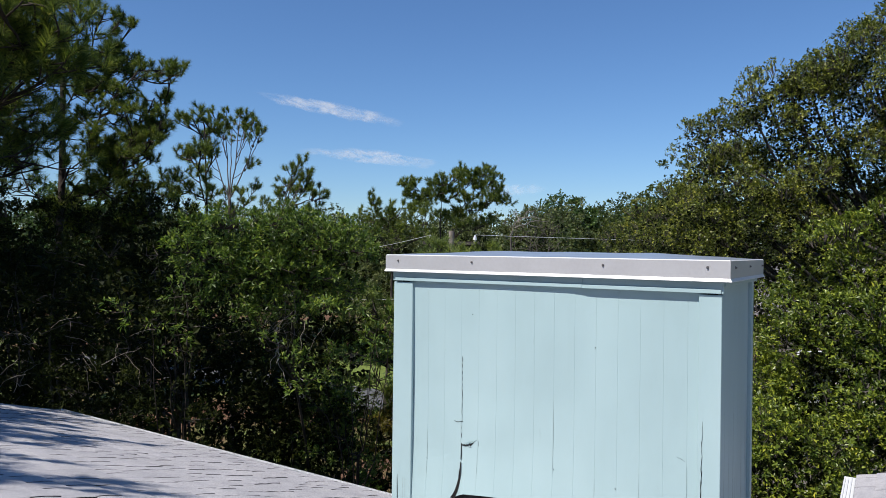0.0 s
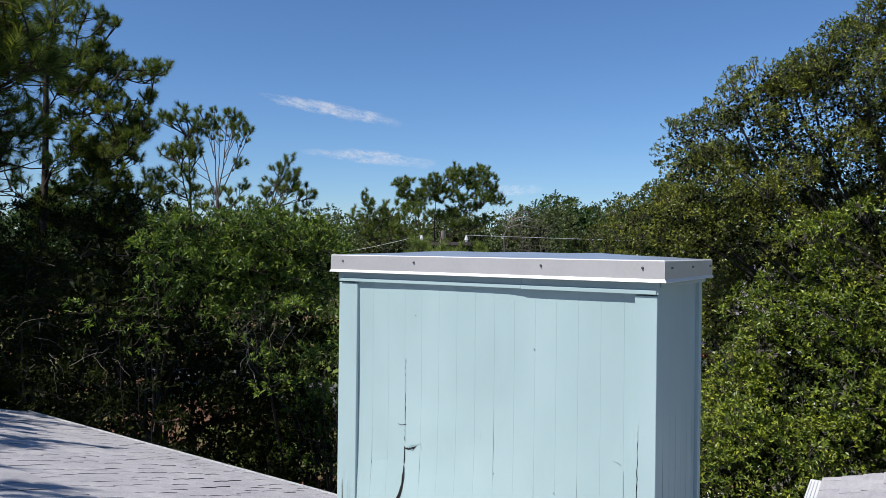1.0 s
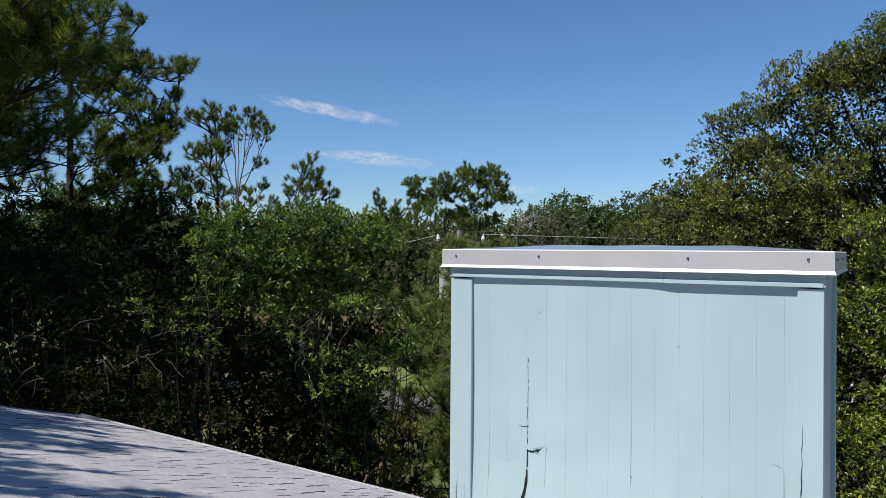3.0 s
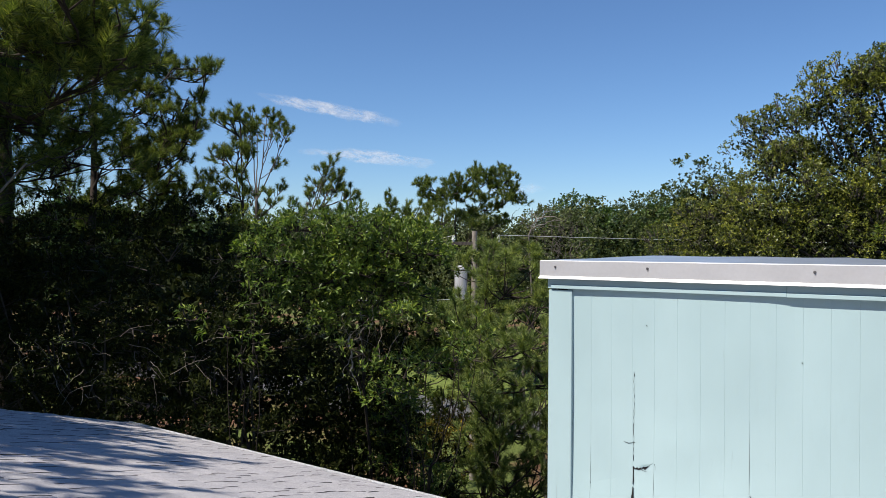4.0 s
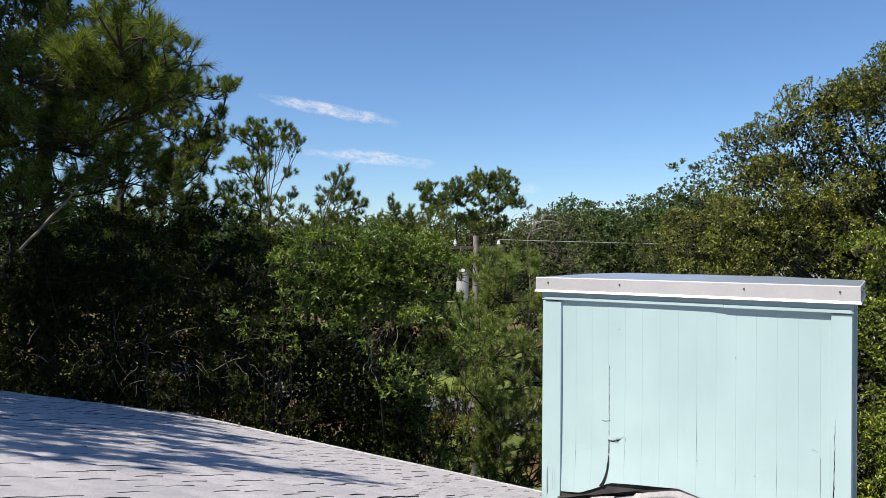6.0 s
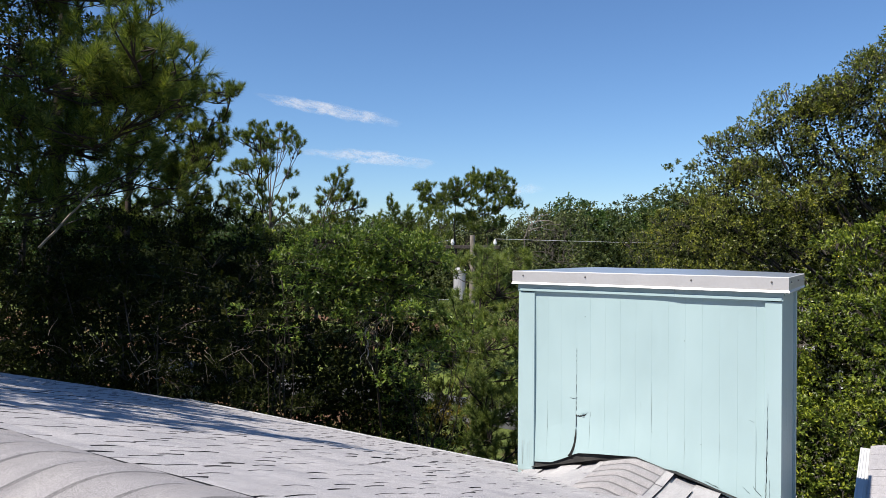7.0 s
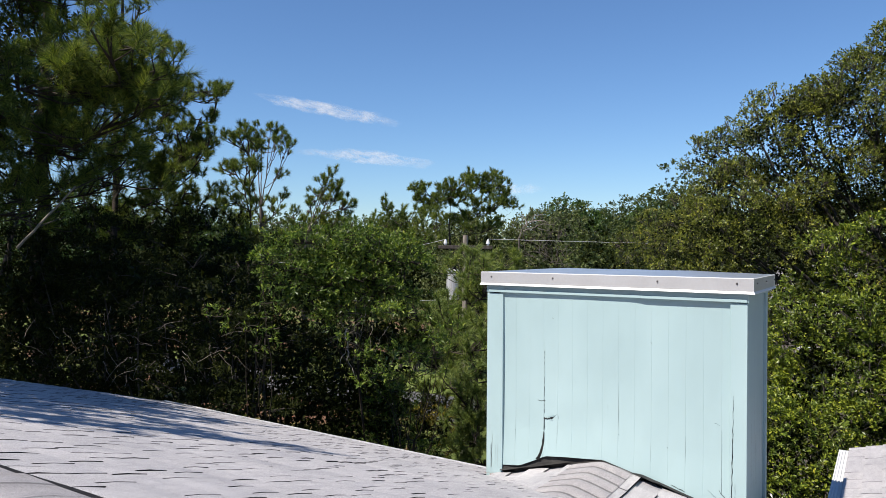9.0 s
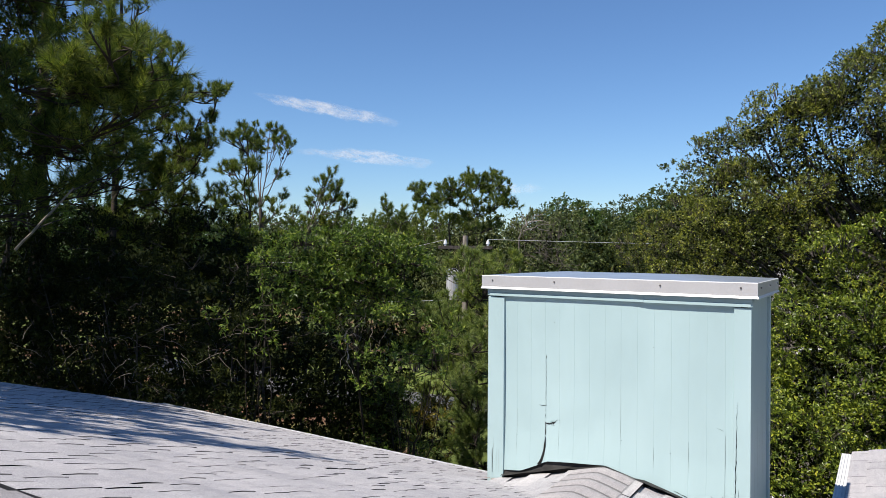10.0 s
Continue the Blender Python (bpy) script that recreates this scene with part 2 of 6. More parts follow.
class Tubes:
    """Gathers tapered tubes into one mesh."""

    def __init__(self):
        self.v, self.f, self.count = [], [], 0

    def add(self, pts, radii, sides=6):
        pts = np.asarray(pts, dtype=float)
        k = len(pts)
        way = np.gradient(pts, axis=0)
        way /= np.linalg.norm(way, axis=1, keepdims=True) + 1e-9
        ref = np.array([0.31, 0.23, 0.92]) if abs(way[0][2]) < 0.85 else np.array([1.0, 0.1, 0])
        a = np.cross(way, ref)
        a /= np.linalg.norm(a, axis=1, keepdims=True) + 1e-9
        b = np.cross(way, a)
        ang = np.arange(sides) * 2 * math.pi / sides
        ring = pts[:, None] + np.asarray(radii)[:, None, None] * (a[:, None] * np.cos(ang)[None, :, None] + b[:, None] * np.sin(ang)[None, :, None])
        self.v.append(ring.reshape(-1, 3))
        i, j = np.meshgrid(np.arange(k - 1), np.arange(sides), indexing="ij")
        q = np.stack([i * sides + j, i * sides + (j + 1) % sides, (i + 1) * sides + (j + 1) % sides, (i + 1) * sides + j], -1).reshape(-1, 4)
        self.f.append(q + self.count)
        self.count += k * sides

    def done(self, name, mat, parent, label=""):
        return raw(name, np.concatenate(self.v), np.concatenate(self.f), mat, parent, label, smooth=True)


def unit(a):
    return a / (np.linalg.norm(a, axis=-1, keepdims=True) + 1e-9)


def bent(rng, a, b, sag=0.0, wobble=0.08, n=7):
    """A crooked way from a to b."""
    a, b = np.asarray(a, float), np.asarray(b, float)
    t = np.linspace(0, 1, n)[:, None]
    p = a + (b - a) * t
    size = np.linalg.norm(b - a)
    off = np.cumsum(rng.normal(0, 1, (n, 3)), axis=0) * wobble * size / n
    off -= off[0] + (off[-1] - off[0]) * t
    p = p + off
    p[:, 2] += sag * np.sin(t[:, 0] * math.pi) * size
    return p


def leaves(name, p, d, up, length, width, mat, parent, label=""):
    """Folded four-cornered leaves: foot, way, upper side, size."""
    n = len(p)
    d = unit(d)
    s = unit(np.cross(d, up))
    nn = np.cross(s, d)
    L, W = length[:, None], width[:, None]
    v = np.empty((n, 4, 3), np.float32)
    v[:, 0] = p
    v[:, 1] = p + 0.5 * L * d + 0.5 * W * s + 0.16 * W * nn
    v[:, 2] = p + L * d - 0.10 * L * nn
    v[:, 3] = p + 0.5 * L * d - 0.5 * W * s + 0.16 * W * nn
    k = np.arange(n, dtype=np.int32)[:, None] * 4
    f = np.concatenate([k + np.array([[0, 1, 2]]), k + np.array([[0, 2, 3]])], 1).reshape(-1, 3)
    ob = raw(name, v.reshape(-1, 3), f, mat, parent, label)
    return tagged(ob, kind="stuff")


def ball(rng, n):
    return unit(rng.normal(0, 1, (n, 3)))


def lumpy(d, seed, amount=0.45):
    """A wavy radius factor over directions."""
    r = np.random.default_rng(seed)
    w = r.normal(0, 1, (6, 3)) * np.array([2, 2, 3, 3, 4.5, 6])[:, None]
    f = r.uniform(0, 6.28, 6)
    return 1 + amount * np.sin(d @ w.T + f).mean(1) * 1.6


def broadleaf(name, base, fork, lobes, label, category="tree", mat=None, bark=None, leaf=0.07, wide=0.38, twigs=95, per=11, trunk=0.14, seed=1, flat=0.9, stems=0.25, clumps=17, group="", core=0, dense=0.0):
    """A tree or tall shrub: trunk up to the fork, a limb to each lobe, twigs and leaves. Lobes are x, y, z, radius."""
    rng = np.random.default_rng(seed)
    tree = thing(name, label, category, base, group)
    o = np.asarray(base, float)
    fork = np.asarray(fork, float)
    t = Tubes()
    way = bent(rng, (0, 0, 0), fork - o, 0, 0.10, 9)
    t.add(way, np.linspace(trunk * 1.25, trunk * 0.75, 9), 9)
    t.done("trunk", bark or OAKBARK, tree)
    P, D, U, LN, inner = [], [], [], [], []
    st = Tubes()
    for k, (x, y, z, r) in enumerate(lobes):
        c = np.array([x, y, z])
        limb = Tubes()
        start = way[rng.integers(7, 9)]
        lp = bent(rng, start, c - o, -0.06, 0.16, 8)
        limb.add(lp, np.linspace(trunk * (0.2 if dense else 0.38), trunk * (0.05 if dense else 0.10), 8), 6)
        limb.done("branch", bark or OAKBARK, tree)
        # foliage gathers in small layered clumps, with gaps between them
        m = int(clumps * r * r) + 4
        cd = ball(rng, m)
        cr = r * lumpy(cd, seed * 31 + k) * (0.42 + 0.62 * rng.random(m) ** 0.55)
        cc = c - o + cd * cr[:, None] * np.array([1, 1, flat])
        size = rng.uniform(0.13, 0.30, m) * (0.6 + 0.4 * r)
        n = int(twigs * r * r)
        q = rng.choice(m, n, p=size ** 2 / (size ** 2).sum())
        e = ball(rng, n) * rng.random((n, 1)) ** 0.45
        e[:, 2] = np.abs(e[:, 2]) * 0.75 - 0.18
        tip = cc[q] + e * size[q][:, None]
        d = unit(cd[q] + e * 0.8)
        if dense:
            # a closed crown of rounded heads, whose outer faces carry the leaves
            cd = ball(rng, int(clumps * r * r) + 8)
            cd = cd[cd[:, 2] > -0.6]
            cc = c - o + cd * (r * lumpy(cd, seed * 31 + k, 0.3) * dense * (0.48 + 0.42 * rng.random(len(cd)) ** 0.8))[:, None]
            free = np.ones(len(cd), bool)
            for x2, y2, z2, r2 in lobes:
                if (x2, y2, z2) != (x, y, z):
                    free &= np.linalg.norm(cc - (np.array([x2, y2, z2]) - o), axis=1) > r2 * 0.55
            if free.sum() > 3:
                cd, cc = cd[free], cc[free]
            size = rng.uniform(0.12, 0.36, len(cd)) * (0.5 + 0.5 * r)
            q = rng.choice(len(cd), n, p=size ** 2 / (size ** 2).sum())
            e = unit(ball(rng, n) + cd[q] * 0.8 + np.array([0, 0, 0.35]))
            tip = cc[q] + e * (size[q] * rng.random(n) ** 0.22)[:, None]
            d = e * 1.6
        out = unit(d * 0.8 + rng.normal(0, 0.40, (n, 3)) + np.array([0, 0, 0.55]))
        run = rng.uniform(0.6, 1.3, n) * leaf * 1.5
        for i in range(0, n, max(1, int(1 / stems))):
            foot_p = cc[q[i]] * 0.8 + (c - o) * 0.2
            if dense:
                foot_p = tip[i] * 0.55 + cc[q[i]] * 0.45 - np.array([0, 0, 0.05])
            st.add(np.array([foot_p, tip[i] - out[i] * run[i] * 0.4, tip[i] + out[i] * run[i] * 0.6]), (0.007, 0.005, 0.003), 3)
        s = rng.random((n, per)) ** 0.7
        p = tip[:, None] + out[:, None] * (s * run[:, None])[..., None]
        ld = unit(rng.normal(0, 0.75, (n, per, 3)) + out[:, None] * 0.75)
        p = p + ld * leaf * 0.15
        u = unit(rng.normal(0, 0.5, (n, per, 3)) + np.array([0, 0, 0.75]) + d[:, None] * 0.35)
        P.append(p.reshape(-1, 3)), D.append(ld.reshape(-1, 3)), U.append(u.reshape(-1, 3))
        LN.append(leaf * rng.uniform(0.6, 1.25, n * per))
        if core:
            # inner leaves close the crown; their near-black colour paints its inner shade
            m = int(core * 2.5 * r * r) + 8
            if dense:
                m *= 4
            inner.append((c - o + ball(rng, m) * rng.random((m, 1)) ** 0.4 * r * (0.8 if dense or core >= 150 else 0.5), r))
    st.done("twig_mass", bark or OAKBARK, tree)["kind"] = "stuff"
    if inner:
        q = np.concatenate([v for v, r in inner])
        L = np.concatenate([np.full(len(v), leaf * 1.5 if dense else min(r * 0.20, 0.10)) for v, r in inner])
        leaves("inner_leaves", q, ball(rng, len(q)), ball(rng, len(q)), L, L * 0.6, SHADELEAF, tree)
    L = np.concatenate(LN)
    leaves("crown", np.concatenate(P), np.concatenate(D), np.concatenate(U), L, L * wide, mat or OAKLEAF, tree)
    return tree


def tufts(name, p, d, rng, needles, length, mat, parent, width=0.007):
    """Bottle brushes of pine needles along the last stretch of each shoot, each needle one slim blade."""
    n = len(p)
    s = rng.random((n, needles, 1)) ** 0.8
    nd = unit(d[:, None] * (1.0 - 0.5 * s) + ball(rng, n * needles).reshape(n, needles, 3) * 0.66)
    L = length * rng.uniform(0.7, 1.05, (n, needles, 1)) * rng.uniform(0.75, 1.15, (n, 1, 1))
    a = p[:, None] - d[:, None] * length * 0.75 * s
    side = unit(np.cross(nd, ball(rng, n * needles).reshape(n, needles, 3))) * width * 0.5
    tip = a + nd * L
    tip[..., 2] -= 0.06 * L[..., 0]
    v = np.stack([a - side, a + side, tip], 2).reshape(-1, 3)
    f = np.arange(len(v), dtype=np.int32).reshape(-1, 3)
    return tagged(raw(name, v, f, mat, parent), kind="stuff")


def pine(name, base, boughs, label, height, lean=(0, 0), trunk=0.16, seed=1, needles=46, length=0.17, per=26, width=0.008, bark=None, mat=None, fill=(), group="", drop=0.0, rise=0.35, vert=0.55, least=5, up=0.75, side=2, spread=(0.5, 0.85)):
    """A pine: trunk, boughs to given places (x, y, z, spread), side shoots and needle tufts. fill: ellipsoids x, y, z, rx, ry, rz, count of more boughs."""
    rng = np.random.default_rng(seed)
    boughs = list(boughs)
    for x, y, z, rx, ry, rz, count in fill:
        for d in ball(rng, count) * (0.45 + 0.55 * rng.random((count, 1))):
            boughs.append((x + rx * d[0], y + ry * d[1], z + rz * d[2], rng.uniform(*spread)))
    tree = thing(name, label, "pine tree", base, group)
    o = np.asarray(base, float)
    top = np.array([lean[0], lean[1], height])
    way = bent(rng, (0, 0, 0), top, 0, 0.07, 14)
    t = Tubes()
    t.add(way, np.linspace(trunk, trunk * 0.16, 14), 9)
    t.done("trunk", bark or PINEBARK, tree)
    P, D = [], []
    tw = Tubes()
    # limbs fork from one another: each bough grows from the nearest wood that lies nearer the trunk
    nodes = [(q, 0.0, trunk * (1 - 0.84 * i / 13)) for i, q in enumerate(way) if i > 1]
    spots = [(np.array(b[:3]) - o, b[3]) for b in boughs]
    axis = lambda c: np.array([np.interp(c[2], way[:, 2], way[:, 0]), np.interp(c[2], way[:, 2], way[:, 1])])
    spots.sort(key=lambda b: float(np.hypot(*(b[0][:2] - axis(b[0])))))
    for c, r in spots:
        dist = float(np.hypot(*(c[:2] - axis(c))))
        foot = max(rise * dist + 0.2, drop)
        best, cost = None, 1e9
        for q, far, rad in nodes:
            if far > dist * 0.85:
                continue
            high = q[2] - (c[2] - foot * (1 - far / (dist + 0.1)))
            g = float(np.linalg.norm(c - q)) + 0.8 * abs(high)
            if g < cost:
                best, cost = (q, far, rad), g
        q, far, rad = best
        b = bent(rng, q, c, -0.05, 0.13, 9)
        thick = float(np.clip(rad * 0.66, 0.014, 0.055))
        w = np.linspace(thick, 0.010, 9)
        limb = Tubes()
        limb.add(b, w, 6)
        limb.done("branch", bark or PINEBARK, tree)
        for i in (3, 5, 7):
            nodes.append((b[i], far + (dist - far) * i / 8, float(w[i])))
        # a pad of shoots: flat below, domed above, each shoot turning up at its end
        n = int(per * r * r) + least
        d = ball(rng, n)
        d[:, 2] = np.abs(d[:, 2]) * vert * 1.5 - 0.22
        rr = r * (0.25 + 0.8 * rng.random(n) ** 0.6) * lumpy(d, seed * 7 + int((c[2] + o[2]) * 100), 0.3)
        tip = c + d * rr[:, None]
        root = b[rng.integers(4, 9, n)]
        dirn = unit(unit(tip - root) * 0.6 + np.array([0, 0, up]) + rng.normal(0, 0.22, (n, 3)))
        for i in range(n):
            mid = root[i] * 0.4 + tip[i] * 0.6 + np.array([0, 0, -0.10]) * r
            tw.add(np.array([root[i], mid, tip[i] - dirn[i] * length * 0.3, tip[i]]), (0.012, 0.008, 0.006, 0.004), 4)
            # side shoots, each with a brush at its end
            for s in rng.uniform(0.4, 0.95, side):
                foot_p = mid * (1 - s) + tip[i] * s
                e = unit(dirn[i] * 0.6 + rng.normal(0, 0.55, 3) + np.array([0, 0, 0.35]))
                end = foot_p + e * length * rng.uniform(0.8, 1.5)
                tw.add(np.array([foot_p, end]), (0.006, 0.004), 3)
                P.append(end[None]), D.append(e[None])
        P.append(tip), D.append(dirn)
    tw.done("twig_mass", bark or PINEBARK, tree)["kind"] = "stuff"
    tufts("crown", np.concatenate(P), np.concatenate(D), rng, needles, length, mat or NEEDLE, tree, width)
    return tree


def forked_pine(name, base, node, tops, label, seed, stem=0.05, needles=70, length=0.15, width=0.008, bark=None, lower=()):
    """A slim pine whose bare stems fan out from a node and carry needle brushes at their ends. tops: x, y, z of each stem's end."""
    rng = np.random.default_rng(seed)
    tree = thing(name, label, "pine tree", base)
    o, node = np.asarray(base, float), np.asarray(node, float)
    way = bent(rng, (0, 0, 0), node - o, 0, 0.05, 8)
    t = Tubes()
    t.add(way, np.linspace(stem * 1.5, stem, 8), 8)
    t.done("trunk", bark or PINEBARK, tree)
    P, D, cones = [], [], []
    tw = Tubes()
    wood = [way[-1]]
    for k, top in enumerate(list(tops) + list(lower)):
        end = np.asarray(top, float) - o
        start = way[-1] if k < len(tops) else way[-1] * 0.8 + way[-3] * 0.2
        if 5 <= k < len(tops):
            # a fork: leaves the nearest stem well below its own end
            start = min(wood, key=lambda w: float(np.linalg.norm(w + (end - way[-1]) * 0.45 - end)))
        mid = start * 0.5 + end * 0.5
        mid[:2] += (end - start)[:2] * 0.16
        q = np.linspace(0, 1, 9)[:, None]
        b = (1 - q) ** 2 * start + 2 * q * (1 - q) * mid + q ** 2 * end + rng.normal(0, 0.012, (9, 3)) * np.sin(q * 3.1)
        if k < 5:
            wood += list(b[2:7])
        limb = Tubes()
        limb.add(b, np.linspace(stem * (0.42 if k < 5 else 0.25), 0.007, 9), 6)
        limb.done("stem", bark or PINEBARK, tree)
        for i in (6, 7, 7, 8, 8, 8):
            e = unit(unit(end - start) * 0.5 + rng.normal(0, 0.5, 3) + np.array([0, 0, 0.5]))
            tip = b[i] + e * rng.uniform(0.14, 0.36)
            tw.add(np.array([b[i], b[i] * 0.45 + tip * 0.55 - np.array([0, 0, 0.03]), tip]), (0.010, 0.008, 0.005), 4)
            for g in range(2 if i > 6 else 1):
                P.append((tip + rng.normal(0, 0.05, 3) * g)[None]), D.append(unit(e + rng.normal(0, 0.35, 3) * g + np.array([0, 0, 0.35]))[None])
        if rng.random() < 0.55:
            cones.append(b[7] + rng.normal(0, 0.03, 3))
    for c in cones:
        t = Tubes()
        t.add([c + np.array([0, 0, h]) for h in (0.0, -0.02, -0.05, -0.08)], (0.008, 0.034, 0.034, 0.006), 7)
        t.done("cone", bark or PINEBARK, tree, "dark brown pine cone")
    tw.done("twig_mass", bark or PINEBARK, tree)["kind"] = "stuff"
    tufts("crown", np.concatenate(P), np.concatenate(D), rng, needles, length, NEEDLE, tree, width)
    return tree


# ---- ground ----
GZ = -2.0
bm = bmesh.new()
bmesh.ops.create_grid(bm, x_segments=60, y_segments=60, size=1)
for v in bm.verts:
    r = max(abs(v.co.x), abs(v.co.y))
    k = 25 + 1500 * max(0, r - 0.5) ** 2
    v.co = Vector((v.co.x * k * 2, v.co.y * k * 2, 0))
    far = v.co.length
    v.co.z = GZ + (0.25 * noise.noise(v.co * 0.13) if far > 9 else 0)
ground = tagged(mesh_object("ground", bm, GROUND, smooth=True), "sandy ground with grass and pine straw", "ground", kind="structure")
road = tagged(mesh_object("road", box(-40, 30, 21.4, 24.8, GZ - 0.1, GZ + 0.30), ASPHALT), "grey asphalt road behind the trees", "road", kind="structure")
lawn = tagged(mesh_object("lawn", box(-26, 6, 24.8, 44, GZ - 0.1, GZ + 0.34), GRASS), "sunlit lawn across the road", "lawn", kind="structure")
bm = box(-3.5, 12, 12.5, 19, GZ - 0.1, GZ + 0.30)
drive = tagged(mesh_object("driveway", bm, SAND), "pale gravel driveway under the oak", "driveway", kind="structure")

# ---- main roof ----
EAVE_Y, RIDGE_Y, ZA, SLOPE = 0.72, -3.50, 3.81, -0.297
ROOF_X0, ROOF_X1 = -4.27, 6.0


def roof_z(y, x=0.0):
    """Height of the roof; its west end stands a little higher."""
    return ZA + SLOPE * y + 0.0145 * max(0.0, -x)


bm = bmesh.new()
rows = []
for y, z in ((EAVE_Y, roof_z(EAVE_Y)), (RIDGE_Y, roof_z(RIDGE_Y)), (-7.9, roof_z(RIDGE_Y) - 4.4 * 0.297)):
    rows.append([bm.verts.new((x, y, z - 0.012 + 0.0145 * max(0.0, -x))) for x in (ROOF_X0, 0.0, ROOF_X1)])
for a, b in zip(rows, rows[1:]):
    for i in range(2):
        bm.faces.new((a[i], a[i + 1], b[i + 1], b[i]))
bmesh.ops.solidify(bm, geom=bm.faces[:], thickness=0.16)
roof = tagged(mesh_object("roof", bm, DECK), "low-pitched house roof with pale grey asphalt shingles", "roof", kind="structure")

# walls under the roof
for nm, b in (("wall_north", box(-3.9, 5.6, 0.20, 0.34, GZ, 3.56)), ("wall_south", box(-3.9, 5.6, -7.5, -7.36, GZ, 3.5)),
              ("wall_west", box(-3.9, -3.76, -7.36, 0.20, GZ, 3.5)), ("wall_east", box(5.46, 5.6, -7.36, 0.20, GZ, 3.5))):
    tagged(mesh_object(nm, b, WALLPAINT), "aqua painted house wall", "wall", kind="structure")

# drip edge
bm = bmesh.new()
prof = [(EAVE_Y - 0.05, roof_z(EAVE_Y - 0.05) + 0.001), (EAVE_Y + 0.010, roof_z(EAVE_Y + 0.010) + 0.002), (EAVE_Y + 0.016, roof_z(EAVE_Y) + 0.004), (EAVE_Y + 0.030, roof_z(EAVE_Y) + 0.002), (EAVE_Y + 0.033, roof_z(EAVE_Y) - 0.09), (EAVE_Y + 0.050, roof_z(EAVE_Y) - 0.10)]
last = None
for y, z in prof:
    now = [bm.verts.new((x, y, z + 0.0145 * max(0.0, -x))) for x in (ROOF_X0, 0.0, 0.038)]
    if last:
        bm.faces.new((last[0], last[1], now[1], now[0]))
        bm.faces.new((last[1], last[2], now[2], now[1]))
    last = now
bmesh.ops.solidify(bm, geom=bm.faces[:], thickness=-0.003)
part("drip_edge", bm, WHITE, roof, "white metal drip edge")
# board along the gable end
bm = bmesh.new()
g = [[bm.verts.new((ROOF_X0 - dx, y, roof_z(y, ROOF_X0) + dz)) for dx, dz in ((0.0, -0.006), (0.02, -0.006), (0.02, -0.15), (0.0, -0.15))] for y in (EAVE_Y, RIDGE_Y)]
for i in range(4):
    bm.faces.new((g[0][i], g[0][(i + 1) % 4], g[1][(i + 1) % 4], g[1][i]))
bm.faces.new(g[0])
bm.faces.new(g[1][::-1])
bmesh.ops.recalc_face_normals(bm, faces=bm.faces[:])
part("rake_board", bm, WALLPAINT, roof, "aqua painted board along the gable end")


# ---- chimney chase ----
chimney = thing("chimney_chase", "pale aqua wooden chimney chase with buckled siding on the roof edge", "chimney", (0.84, 0.43, 3.6))
CO = Vector((0.84, 0.43, 3.6))


def moved(bm):
    bmesh.ops.translate(bm, verts=bm.verts[:], vec=-CO)
    return bm


X0, X1, Y0, Y1 = 0.035, 1.645, 0.027, 0.825
ZB, ZT = 3.25, 5.145
PY = 0.045
part("core", moved(box(X0 + 0.03, X1 - 0.03, PY + 0.02, Y1 - 0.03, ZB, ZT - 0.005)), TAR, chimney, "dark sheathing behind the siding")


def bottom_edge(x):
    """Height of the lower edge of the front siding."""
    pts = ((0.0, 3.875), (0.13, 3.882), (0.28, 3.905), (0.385, 3.953), (0.46, 3.993), (0.60, 4.010), (0.84, 4.030), (1.05, 3.974), (1.29, 3.911), (1.43, 3.861), (1.65, 3.793))
    for (a, za), (b, zb) in zip(pts, pts[1:]):
        if x <= b:
            return za + (zb - za) * (x - a) / (b - a)
    return pts[-1][1]


def buckle(x, z):
    """How far the old siding bows out of its plane."""
    s = 0.004 * math.sin(4.1 * x + 1.3) * math.sin(2.3 * z + x)
    low = max(0.0, 4.32 - z)
    s += 0.16 * math.exp(-((x - 0.68) / 0.36) ** 2) * low ** 1.5 * (1 if x > 0.44 else 0.4)
    s += 0.075 * math.exp(-((x - 0.30) / 0.13) ** 2) * max(0.0, 4.16 - z)
    s += 0.007 * min(1.0, max(0.0, (z - 4.5) / 0.5)) * min(1.0, max(0.0, (1.10 - x) / 0.10))
    s += 0.085 * math.exp(-((x - 1.35) / 0.22) ** 2) * max(0.0, 4.15 - z) ** 1.2
    s += 0.006 * math.exp(-((z - 4.32) / 0.10) ** 2 - ((x - 0.62) / 0.15) ** 2)
    return s


def board(x0, x1, zt, lower, face, seed):
    """A grooved siding strip; face(u, z, depth) gives its place."""
    bm = bmesh.new()
    us = (x0 + 0.00004, x0 + 0.00008, x0 + 0.0005, x0 + 0.03, (x0 + x1) / 2, x1 - 0.03, x1 - 0.0005, x1 - 0.00008, x1 - 0.00004)
    deep = (0.012, 0.0004, 0, 0, 0, 0, 0, 0.0004, 0.012)
    grid = []
    nz = 26
    for u, dp in zip(us, deep):
        zb = lower(u)
        grid.append([bm.verts.new(face(u, zb + (zt - zb) * (i / nz) ** 1.35, dp)) for i in range(nz + 1)])
    for a, b in zip(grid, grid[1:]):
        for i in range(nz):
            bm.faces.new((a[i], b[i], b[i + 1], a[i + 1]))
    if seed >= 30:
        bmesh.ops.reverse_faces(bm, faces=bm.faces[:]) if seed >= 50 else None
    return moved(bm)


